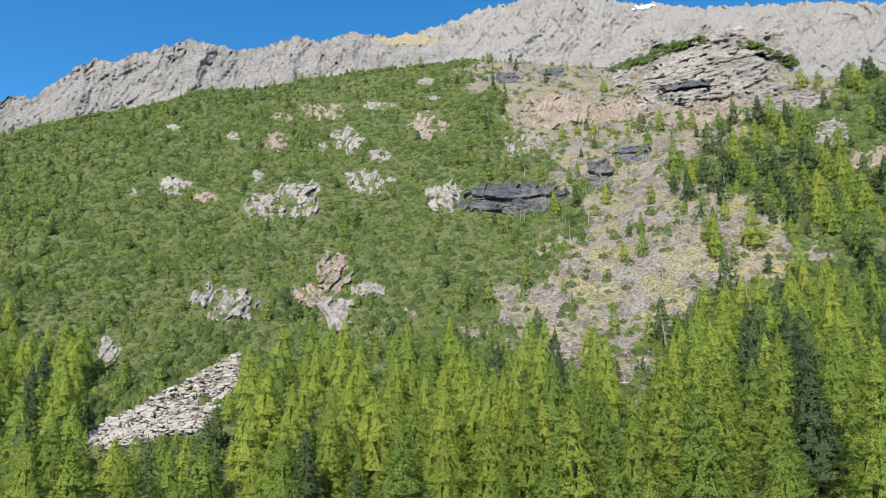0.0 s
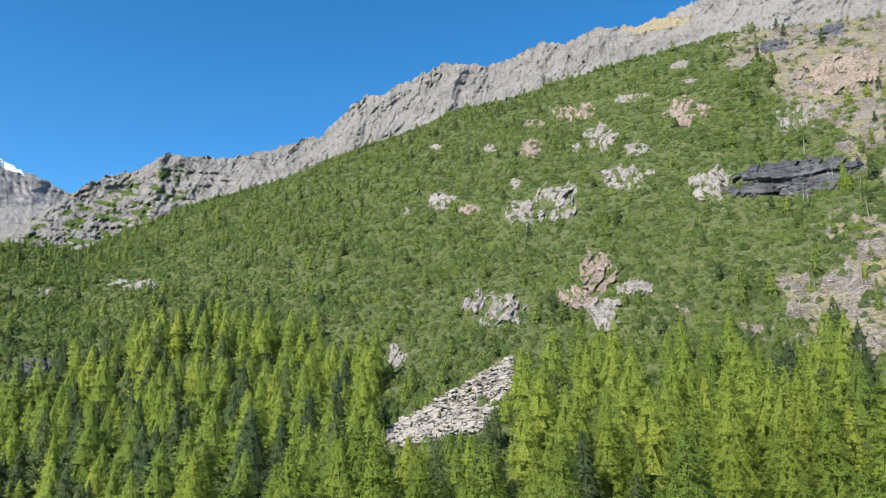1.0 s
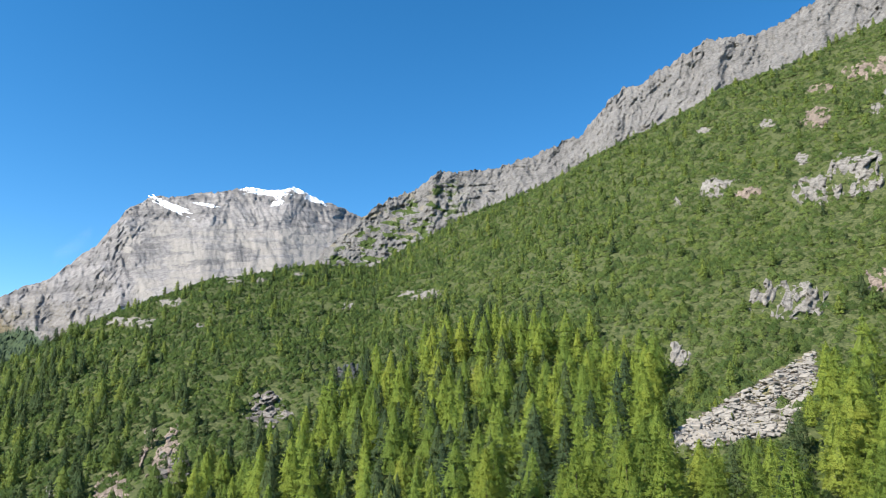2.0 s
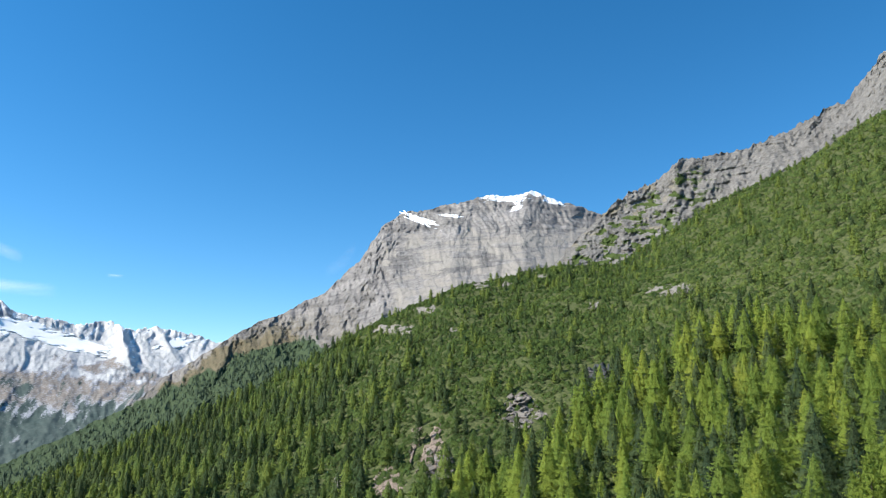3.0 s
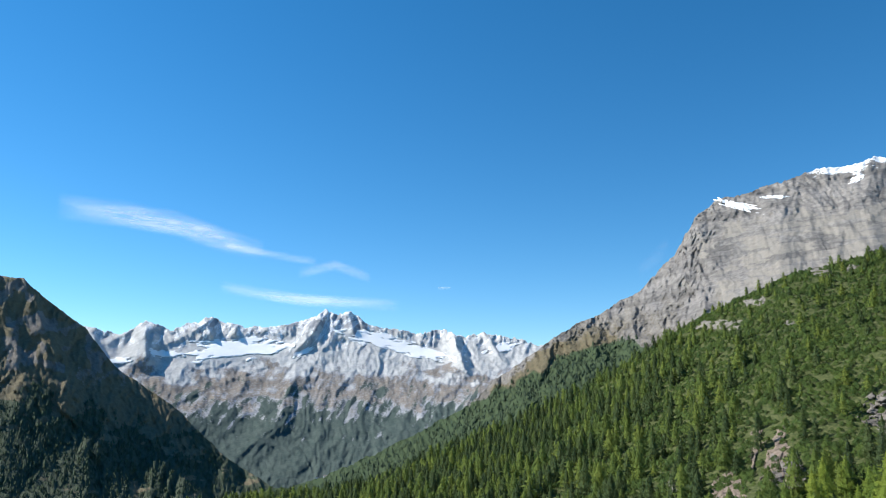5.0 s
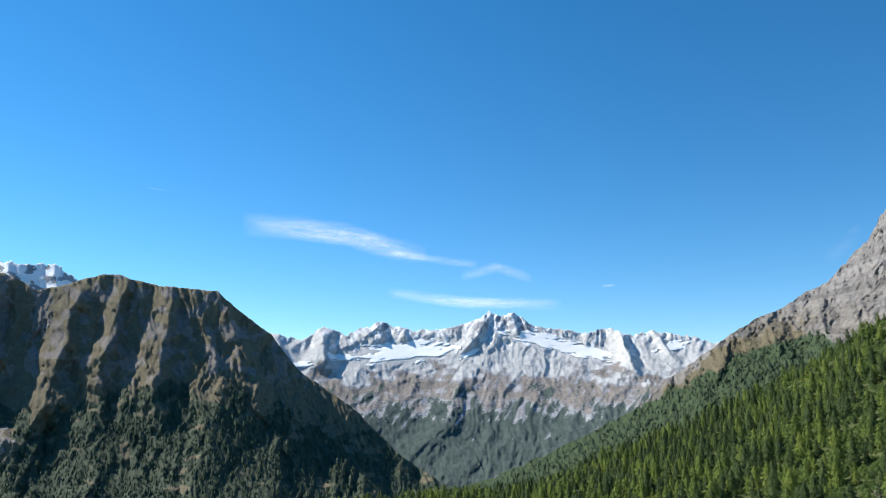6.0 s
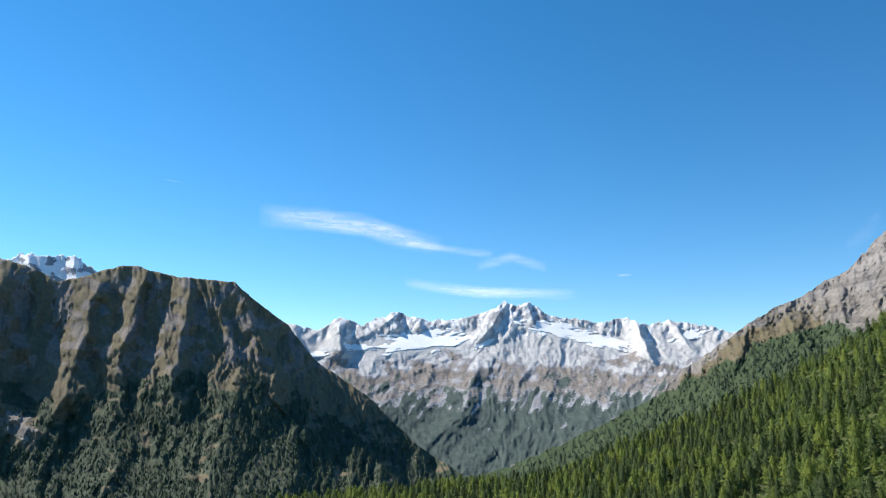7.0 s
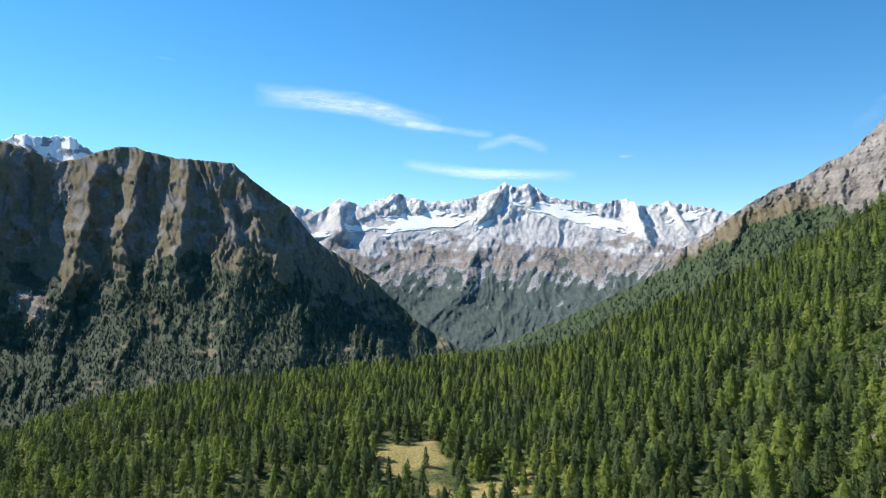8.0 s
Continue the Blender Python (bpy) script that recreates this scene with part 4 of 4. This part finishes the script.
def scatter(count, t0, t1, r0, r1, keep, gap, seed):
    """Places spread evenly over a stretch of ground, no two nearer than gap metres; keep gives the chance by angle and distance."""
    g = np.random.default_rng(seed)
    r = np.sqrt(g.uniform(r0 * r0, r1 * r1, count))
    t = g.uniform(t0, t1, count)
    ok = g.random(count) < keep(t, r)
    t, r = t[ok], r[ok]
    x, y = -r * np.sin(np.radians(t)), r * np.cos(np.radians(t))
    cell, taken, out = max(gap, 0.1), {}, []
    for i in range(len(t)):
        c, d = int(x[i] // cell), int(y[i] // cell)
        if any((x[i] - x[j]) ** 2 + (y[i] - y[j]) ** 2 < gap * gap for p in (-1, 0, 1) for o in (-1, 0, 1) for j in taken.get((c + p, d + o), ())):
            continue
        taken.setdefault((c, d), []).append(i)
        out.append(i)
    return t[out], r[out]


def crowd(name, label, category, protos, place, heights, seed):
    """Many plants of a kind in one mesh: each a turned and scaled copy of a small form (1 m high)."""
    g = np.random.default_rng(seed)
    pick = g.integers(0, len(protos), len(place))
    vs, ns, hues = [], [], []
    for k, me in enumerate(protos):
        v, n = np.empty(len(me.vertices) * 3, np.float32), np.empty(len(me.vertices) * 3, np.float32)
        me.vertices.foreach_get("co", v)
        me.attributes["custom_normal"].data.foreach_get("vector", n)
        v, n = v.reshape(-1, 3), n.reshape(-1, 3)
        idx = np.nonzero(pick == k)[0]
        a = g.uniform(0, 2 * np.pi, len(idx))
        s = heights[idx]
        wide = s * g.uniform(0.85, 1.2, len(idx))
        c, d = np.cos(a)[:, None], np.sin(a)[:, None]
        hues.append(np.repeat(g.random(len(idx)), len(v)))
        vs.append((np.stack([(v[None, :, 0] * c - v[None, :, 1] * d) * wide[:, None], (v[None, :, 0] * d + v[None, :, 1] * c) * wide[:, None], v[None, :, 2] * s[:, None]], -1) + place[idx][:, None]).reshape(-1, 3))
        ns.append(np.stack([n[None, :, 0] * c - n[None, :, 1] * d, n[None, :, 0] * d + n[None, :, 1] * c, n[None, :, 2] + 0 * c], -1).reshape(-1, 3))
    v = np.concatenate(vs)
    me = mesh_from(name, v, np.arange(len(v)).reshape(-1, 3), protos[0].materials[0], True, np.concatenate(ns))
    values(me, plant=np.concatenate(hues))
    return tagged(new(name, me), label, category, kind="stuff")


def on_hill(t, r, sink=0.3):
    return polar(t, r, hill_z(t, r) - sink)


def shrub_mesh(seed, mat, leaves=14, wide=1.3, thin=1.0, leaf=1.0, mound=True):
    """A low bush, 1 m high: an uneven mound of foliage, with ragged upward sprays."""
    g = np.random.default_rng(seed)
    tris, outs = [], []
    if mound:
        n = 4
        turn = g.uniform(0, 6.28)
        ring = [[np.array([np.cos(a) * q, np.sin(a) * q, z + g.uniform(-0.08, 0.08)]) for q, a in zip(g.uniform(0.75, 1.2, n) * rad * wide * 0.62, turn + 2 * np.pi * (np.arange(n) + 0.5 * k) / n)] for k, (rad, z) in enumerate(((0.95, -0.15), (0.75, 0.36)))]
        top = np.array([g.uniform(-0.2, 0.2), g.uniform(-0.2, 0.2), g.uniform(0.8, 1.0)])
        for b in range(n):
            c = (b + 1) % n
            for tri in ([ring[0][b], ring[0][c], ring[1][b]], [ring[0][c], ring[1][c], ring[1][b]], [ring[1][b], ring[1][c], top]):
                mid = sum(tri) / 3
                o = mid * [1, 1, 0] / (wide * 0.5) + [0, 0, 0.55]
                tris.append(tri)
                outs.append(o / np.linalg.norm(o))
    for k in range(leaves):
        a, u = g.uniform(0, 2 * np.pi), np.sqrt(g.random())
        out = np.array([np.cos(a) * u, np.sin(a) * u, 0])
        base = out * wide * 0.62 + np.array([0, 0, 0.6 * (1 - u * u) * g.uniform(0.6, 1.1)])
        b = a + np.pi / 2 + g.uniform(-0.8, 0.8)
        side = np.array([np.cos(b), np.sin(b), g.uniform(-0.2, 0.2)]) * g.uniform(0.14, 0.3) * thin * leaf
        tip = base + out * 0.3 + np.array([g.uniform(-0.15, 0.15), g.uniform(-0.15, 0.15), g.uniform(0.2, 0.5)])
        tris.append([base - side, base + side, tip])
        o = out * 0.8 + np.array([0, 0, 0.65])
        outs.append(o / np.linalg.norm(o))
    return leafy("bush", tris, outs, mat)


# upper edge of the tall forest: angle and elevation of its ground
TALL = [(-45, 8), (-28, 6), (-24, 4), (-19, 3), (-16, -3), (-13, -1), (-8, 1.5), (5, 2.0), (12, 0.0), (17, 0), (26, 0.5), (31, 4), (43, 5), (50, 1.5), (56, -2.5), (62, -8), (66, -14)]


def ground_el(t, r):
    return np.degrees(np.arctan2(hill_z(t, r) - EYE, r))


def forest_keep(t, r):
    el = ground_el(t, r)
    return smooth(0.8, -0.8, el - table(TALL, t) + fbm(t / 3, r / 40, 3) * 1.5) * np.where(in_talus(t, el, 1.0), 0.03, 1.0) * np.where(bare_at(t, el + 1.6, 1.3) > 0, 0.1, 1.0)


def head_room(t, r):
    """How high a tree may grow: lower in front of the talus and at the mouth of the gully."""
    lo, hi = talus_span(t)
    top = np.where((t > 15.4) & (t < 26.8), lo + 0.7 + 1.5 * smooth(23, 26.5, t), 60.0)
    top = np.minimum(top, 1.0 + np.clip(np.abs(t + 15.1) - 0.6, 0, 40) * 2.6 + 40 * smooth(3, 6, np.abs(t + 15.1)))
    top = np.minimum(top, np.where(np.abs(t + 5.2) < 1.4, 4.5, 60.0))
    return r * tan(top) + EYE - hill_z(t, r)


kinds = []
for i in range(5):
    kinds.append(conifer("larch_tree", "tall slender yellow-green larch on the slope", 20 + i, 11.0 + 1.2 * (i % 3), LARCH, 20 + i, 6000, 0.62, 0.3, 0.8))
for i in range(2):
    kinds.append(conifer("pine_tree", "dark green stone pine among the larches", 19 + 2 * i, 9.0, PINE, 40 + i, 5500, 0.65, 0.0, 0.78))
NEAR = 140
tt, rr = scatter(5200, -42, 64, 74, NEAR, forest_keep, 9.2, 3)
g = np.random.default_rng(5)
room = head_room(tt, rr)
tt, rr, room = tt[room > 7], rr[room > 7], room[room > 7]
for i in range(min(len(tt), 300)):
    dark = g.random() < 0.06 + 0.4 * smooth(-24, -32, tt[i]) + 0.3 * smooth(26, 42, tt[i])
    k = int(g.integers(5, 7)) if dark else int(g.integers(0, 5))
    s = min(0.72 + 0.5 * g.random(), room[i] / 23)
    m = Matrix.Translation(polar(tt[i], rr[i], hill_z(tt[i], rr[i]))) @ pose(0, 0, 0, g.uniform(-2, 2), g.uniform(-2, 2), g.uniform(0, 360)) @ Matrix.Diagonal((s * g.uniform(0.9, 1.2), s * g.uniform(0.9, 1.2), s, 1))
    if i < len(kinds):
        kinds[i].matrix_basis = m
    else:
        copy_thing(kinds[k], Matrix.Identity(4)).matrix_basis = m

mid_larch = [crown_mesh("form", 1, 0.52 + 0.05 * i, 460, 0.075, STAND_LARCH, 60 + i, 0.03, 0.3, 0.76) for i in range(4)]
mid_pine = [crown_mesh("form", 1, 0.44 + 0.04 * i, 460, 0.075, STAND_PINE, 70 + i, 0.03, 0.0, 0.75) for i in range(3)]
far_larch = [crown_mesh("form", 1, 0.56 + 0.05 * i, 84, 0.15, FAR_LARCH, 80 + i, 0.03, 0.3, 0.62) for i in range(6)]
far_pine = [crown_mesh("form", 1, 0.5 + 0.05 * i, 84, 0.15, MID_PINE, 90 + i, 0.03, 0.05, 0.66) for i in range(6)]

tt, rr = scatter(16000, -44, 66, NEAR, 400, forest_keep, 8.2, 4)
dark = g.random(len(tt)) < 0.08 + 0.4 * smooth(-16, -30, tt) + 0.35 * smooth(26, 46, tt)
hs = np.clip(np.minimum(g.uniform(11, 25, len(tt)), head_room(tt, rr)), 3, None)
place = on_hill(tt, rr)
crowd("larch_forest", "dense yellow-green larch forest at the slope's foot", "forest", mid_larch, place[~dark], hs[~dark], 1)
crowd("pine_forest", "scattered dark pines standing in the larch forest", "forest", mid_pine, place[dark], hs[dark], 2)


def valley_keep(t, r):
    zone = np.maximum(smooth(74, 92, t + fbm(t / 7 + 3, r / 90, 3) * 12), 0.8 * smooth(340, 250, r))
    return (1 - np.maximum(meadow_at(t, r), 0.9 * meadow_at(t, r + 26))) * smooth(60, 70, t + (450 - r) * 0.03) * (0.1 + 0.9 * zone) * (ground_el(t, r) < 4.5) * np.where(bare_at(t, ground_el(t, r) + 1.0, 1.3) > 0, 0.1, 1.0)


tt, rr = scatter(60000, 60, 142, 190, 860, valley_keep, 6.1, 6)
dark = g.random(len(tt)) < 0.5 + 0.28 * np.sign(fbm(tt / 4, rr / 60, 2) + 0.1)
hs = 6.5 + 12 * g.random(len(tt)) ** 1.2
place = on_hill(tt, rr)
crowd("valley_larches", "larches mixed into the valley forest", "forest", far_larch, place[~dark], hs[~dark], 3)
crowd("valley_pines", "dense dark conifers covering the valley floor", "forest", far_pine, place[dark], hs[dark], 4)


def slope_keep(t, r):
    el = ground_el(t, r)
    near_top = smooth(-5, -1, el - table(HILL, t))
    thick = 0.25 + 0.5 * smooth(0.0, 0.4, fbm(t / 5, el / 4, 3)) + 0.5 * near_top * smooth(8, 14, t) + 0.6 * smooth(-14, -24, t) * smooth(22, 18, el)
    return thick * (1 - 0.5 * scree_at(t, r)) * smooth(80, 66, t) * (bare_at(t, el, 1.1) < 0)


tt, rr = scatter(9000, -44, 80, 170, 780, slope_keep, 6.5, 8)
dark = g.random(len(tt)) < 0.2 + 0.25 * smooth(-14, -22, tt)
hs = (3.5 + 8.5 * g.random(len(tt)) ** 1.5) * (1 + 0.35 * smooth(1, -6, tt) + 0.7 * smooth(-14, -22, tt))
place = on_hill(tt, rr)
side = ~dark & (tt < -7)
crowd("gully_larches", "bright green larches on the flank of the scree gully", "trees", mid_larch, place[side], hs[side], 15)
crowd("slope_larches", "small larches scattered over the scrub slope", "trees", far_larch, place[~dark & ~side], hs[~dark & ~side], 5)
crowd("slope_pines", "small dark pines scattered over the scrub slope", "trees", far_pine, place[dark], hs[dark], 6)

bushes = [shrub_mesh(100 + i, SHRUB, 11, 1.4) for i in range(6)]
mugos = [shrub_mesh(110 + i, MUGO, 11, 1.4) for i in range(6)]


def bush_keep(t, r):
    el = ground_el(t, r)
    return np.where(bare_at(t, el, 0.92 + fbm(t / 0.6, el / 0.6, 3) * 0.6) > 0, np.where((np.abs(t + 21.5) < 6) & (el > 25.9), 0.8, 0.07), 1 - scree_at(t, r) * (0.78 + 0.5 * smooth(-0.1, 0.2, fbm(t / 1.5, el / 1.2, 3)))) * np.where(in_talus(t, el), 0.1, 1)


tt, rr = scatter(100000, -44, 92, 110, 790, bush_keep, 2.4, 9)
tall = 1.8 + 2.2 * g.random(len(tt)) ** 1.6
dark = g.random(len(tt)) < 0.15 + 0.75 * smooth(34, 56, tt + fbm(tt / 5, rr / 80, 3) * 14) + 0.3 * smooth(0.1, 0.5, fbm(tt / 2, rr / 35, 3)) + smooth(56, 66, tt)
place = on_hill(tt, rr)
crowd("green_scrub", "dense low green scrub on the slope", "scrub", bushes, place[~dark], tall[~dark], 7)
crowd("dwarf_pine_scrub", "dark green dwarf pine scrub on the slope", "scrub", mugos, place[dark], tall[dark], 17)

twigs = [shrub_mesh(120 + i, BRUSH, 14, 1.2, 0.9, mound=False) for i in range(4)]
tt, rr = scatter(40000, -40, 2, 190, 780, lambda t, r: scree_at(t, r) * smooth(-0.2, 0.3, fbm(t / 2, r / 30, 3)), 2.0, 10)
crowd("dead_brush", "grey leafless brush on the scree", "brush", twigs, on_hill(tt, rr), g.uniform(1.5, 3.6, len(tt)), 8)


# scrub on top of the big cliff
along = g.random(230)
top_t = -14.6 - 14.0 * along + g.normal(0, 0.2, 230)
top_e = table([(-29, 23.7), (-28, 24.6), (-25.3, 26.2), (-22, 27.2), (-19, 27.0), (-15, 26.0)], top_t) + g.normal(-0.1, 0.16, 230) - 0.4
keep = (top_t > -22) | (top_t < -24.5)
top_t, top_e = top_t[keep], top_e[keep]
top_r = hill_r(top_t, top_e) - 8
crowd("cliff_scrub", "green dwarf pine scrub on top of the grey cliff", "scrub", mugos, polar(top_t, top_r, EYE + top_r * tan(top_e)), g.uniform(2.0, 4.5, len(top_t)), 18)


# woods on the far slopes
def far_woods(name, label, depth, count, t0, t1, e0, e1, chance, low, high, seed):
    g = np.random.default_rng(seed)
    t, e = g.uniform(t0, t1, count), g.uniform(e0, e1, count)
    ok = g.random(count) < chance(t, e)
    t, e = t[ok], e[ok]
    d = depth(t, e)
    place = polar(t, d * np.cos(np.radians(e)), d * np.sin(np.radians(e)) + EYE - 3)
    forms = [body_mesh("form", 0.6 + 0.08 * i, 4, 2, BLUED_FAR_PINE, 200 + i, 0.8, 2) for i in range(3)]
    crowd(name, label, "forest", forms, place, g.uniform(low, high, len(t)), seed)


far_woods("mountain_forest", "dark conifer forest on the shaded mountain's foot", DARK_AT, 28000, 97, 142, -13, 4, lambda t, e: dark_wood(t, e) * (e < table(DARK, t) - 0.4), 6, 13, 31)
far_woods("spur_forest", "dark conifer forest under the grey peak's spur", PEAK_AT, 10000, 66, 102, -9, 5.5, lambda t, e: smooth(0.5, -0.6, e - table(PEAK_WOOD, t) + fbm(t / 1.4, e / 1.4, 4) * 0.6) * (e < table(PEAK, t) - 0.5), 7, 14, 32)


# ---------------------------------------------------------------- thin clouds
def cloud_material():
    mat, nodes, links, bsdf = material("thin_cloud")
    nodes.remove(bsdf)
    uv = nodes.new("ShaderNodeAttribute")
    uv.attribute_name = "veil"
    streak = noise_node(nodes, links, 0.005, 7, 0.7, (0.8, 0.3, 2.4))
    a = math_node(nodes, links, "MULTIPLY", uv.outputs["Fac"], mask(nodes, links, streak, 0.34, 0.7))
    white, clear, both, lit = nodes.new("ShaderNodeBsdfDiffuse"), nodes.new("ShaderNodeBsdfTransparent"), nodes.new("ShaderNodeMixShader"), nodes.new("ShaderNodeMixShader")
    behind = nodes.new("ShaderNodeBsdfTranslucent")
    white.inputs["Color"].default_value = behind.inputs["Color"].default_value = (0.95, 0.96, 0.98, 1)
    links.new(white.outputs[0], lit.inputs[1])
    links.new(behind.outputs[0], lit.inputs[2])
    links.new(a, both.inputs[0])
    links.new(clear.outputs[0], both.inputs[1])
    links.new(lit.outputs[0], both.inputs[2])
    links.new(both.outputs[0], nodes["Material Output"].inputs["Surface"])
    return mat


CLOUD = cloud_material()


def cloud(line, width, strength):
    """A thin veil high over the valley, along a line of angles and elevations; it thins out to all its edges."""
    n, m = 60, 17
    u, v = np.meshgrid(np.linspace(0, 1, n), np.linspace(-1, 1, m))
    at = np.linspace(0, 1, len(line))
    t = np.interp(u, at, [p[0] for p in line])
    e = np.interp(u, at, [p[1] for p in line]) + v * width
    d = 4700 + 60 * v
    p = polar(t, d * np.cos(np.radians(e)), d * np.sin(np.radians(e)) + EYE)
    me = mesh_from("cloud", p.reshape(-1, 3), grid_faces(m, n)[:, ::-1], CLOUD, True, np.tile(sun.matrix_world.to_3x3() @ Vector((0, 0, 1)), (n * m, 1)))
    values(me, veil=np.clip((1 - v * v) ** 1.5 * np.sin(np.pi * u) ** 0.6 * strength, 0, 1))
    ob = tagged(new("cloud", me), "thin white wisp of cloud in the blue sky", "cloud", kind="structure")
    ob.visible_shadow = False


cloud([(118.0, 13.8), (113.5, 13.75), (109.7, 13.4), (105.9, 12.3), (103.0, 11.7)], 1.05, 0.62)
cloud([(106.0, 12.0), (102.5, 11.45), (98.8, 11.1)], 0.4, 0.4)
cloud([(100.2, 10.1), (97.3, 10.8), (94.4, 9.9)], 0.5, 0.35)
cloud([(106.2, 8.8), (99.9, 8.0), (92.0, 7.7)], 0.55, 0.5)
cloud([(88.9, 9.1), (88.4, 9.1), (87.8, 9.1)], 0.15, 0.5)
cloud([(72.8, 10.0), (71.6, 10.9), (70.4, 12.0)], 0.8, 0.1)
cloud([(125.3, 15.95), (123.6, 15.8)], 0.07, 0.22)


# ---------------------------------------------------------------- dead trees on the scree
def dead_tree(height, seed):
    g = np.random.default_rng(seed)
    tree = tagged(new("dead_tree"), "bare silver-grey dead tree standing on the scree", "tree", "dead trees of the scree")
    stem = trunk_mesh(height, height * 0.02)
    stem.materials[0] = DEAD
    part("trunk", stem, tree)
    for k in range(9):
        a, h, length = g.uniform(0, 6.28), height * g.uniform(0.3, 0.92), height * g.uniform(0.06, 0.14)
        w = 0.07
        out = Vector((math.cos(a), math.sin(a), g.uniform(-0.3, 0.4)))
        base = Vector((0, 0, h))
        tip = base + out * length
        side = out.cross(Vector((0, 0, 1))).normalized() * w
        up = Vector((0, 0, w))
        v = [base - side, base + side, base + up * 1.5, tip]
        part("branch", mesh_from("branch", [tuple(p) for p in v], [(0, 1, 3), (1, 2, 3), (2, 0, 3), (0, 2, 1)], DEAD), tree)
    return tree


def fallen_wood(count, seed):
    """Bleached trunks and limbs that lie across the scree, in one mesh."""
    g = np.random.default_rng(seed)
    t, e = g.uniform(-27, -4.5, count * 3), g.uniform(0.5, 21, count * 3)
    r = hill_r(t, e)
    ok = (scree_at(t, r) > 0.7) & (g.random(count * 3) < smooth(24, 4, e))
    t, r = t[ok][:count], r[ok][:count]
    n = len(t)
    base = on_hill(t, r, -0.35)
    way = np.stack([g.normal(0, 1, n), g.normal(0, 0.6, n), g.normal(0, 0.6, n)], -1)
    way /= np.linalg.norm(way, axis=1)[:, None]
    side = np.cross(way, [0, 0, 1.0])
    side /= np.linalg.norm(side, axis=1)[:, None]
    up = np.cross(side, way)
    length, thick = g.uniform(1.2, 5, (n, 1)), g.uniform(0.07, 0.17, (n, 1))
    ring = []
    for end, k in ((-0.5, 1.0), (0.5, 0.5)):
        for a in np.arange(5) * 2 * np.pi / 5:
            ring.append(base + way * length * end + (side * np.cos(a) + up * np.sin(a)) * thick * k)
    v = np.stack(ring, 1).reshape(-1, 3)
    f = np.array([(i, (i + 1) % 5, (i + 1) % 5 + 5, i + 5) for i in range(5)])
    me = mesh_from("fallen_wood", v, (f[None] + np.arange(n)[:, None, None] * 10).reshape(-1, 4), LOGS)
    return tagged(new("fallen_wood", me), "bleached fallen trunks and limbs lying across the scree", "deadwood", kind="stuff")


LOGS = rock_material("bleached_wood", (0.4, 0.37, 0.34), (0.22, 0.2, 0.18), 1.5, 0.05)
fallen_wood(1100, 88)
snags = [dead_tree(9 + 2 * i, 400 + i) for i in range(3)]
g = np.random.default_rng(61)
spots = [(g.uniform(-24, -6), g.uniform(3, 21)) for k in range(70)]
for k, (t, e) in enumerate(spots):
    r = float(hill_r(t, e))
    m = Matrix.Translation(polar(t, r, hill_z(t, r))) @ pose(0, 0, 0, g.uniform(-5, 5), g.uniform(-5, 5), g.uniform(0, 360))
    if k < 3:
        snags[k].matrix_basis = m
    else:
        copy_thing(snags[k % 3], Matrix.Identity(4)).matrix_basis = m


# ---------------------------------------------------------------- far houses on the valley floor
PLASTER = rock_material("white_plaster", (0.75, 0.73, 0.69), (0.6, 0.58, 0.55), 0.5, 0.02)
ROOFING = rock_material("grey_roofing", (0.22, 0.2, 0.19), (0.12, 0.11, 0.105), 0.5, 0.02)


def house(wide, deep, tall):
    ob = tagged(new("house"), "small white house with a grey gabled roof", "house", "far houses")
    w, d, h = wide / 2, deep / 2, tall
    v = [(-w, -d, -4), (w, -d, -4), (w, d, -4), (-w, d, -4), (-w, -d, h), (w, -d, h), (w, d, h), (-w, d, h), (-w, 0, h + d * 0.7), (w, 0, h + d * 0.7)]
    walls = bpy.data.meshes.new("wall")
    walls.from_pydata(v, [], [(0, 1, 5, 4), (1, 2, 6, 9, 5), (2, 3, 7, 6), (3, 0, 4, 8, 7)])
    walls.materials.append(PLASTER)
    part("wall", walls, ob)
    o, t = 0.8, 0.35
    for s in (-1, 1):
        e0, e1 = (d + o) * s, h - o * 0.7
        q = [(-w - o, e0, e1), (w + o, e0, e1), (w + o, 0, h + d * 0.7 + 0.1), (-w - o, 0, h + d * 0.7 + 0.1)]
        q += [(x, y, z + t) for x, y, z in q]
        me = bpy.data.meshes.new("roof")
        me.from_pydata(q, [], [(0, 1, 2, 3), (4, 7, 6, 5), (0, 4, 5, 1), (1, 5, 6, 2), (2, 6, 7, 3), (3, 7, 4, 0)])
        me.materials.append(ROOFING)
        part("roof", me, ob)
    return ob


for t, e, w in ((97.5, -5.55, 16), (97.1, -5.5, 13), (98.1, -5.65, 12), (96.4, -5.35, 11)):
    d = float(RANGE_AT(np.array([t]), np.array([e]))[0]) - 12
    house(w, w * 0.7, 6).matrix_basis = Matrix.Translation(polar(t, d * math.cos(radians(e)), d * math.sin(radians(e)) + EYE)) @ pose(0, 0, 0, 0, 0, t + 20 * w)
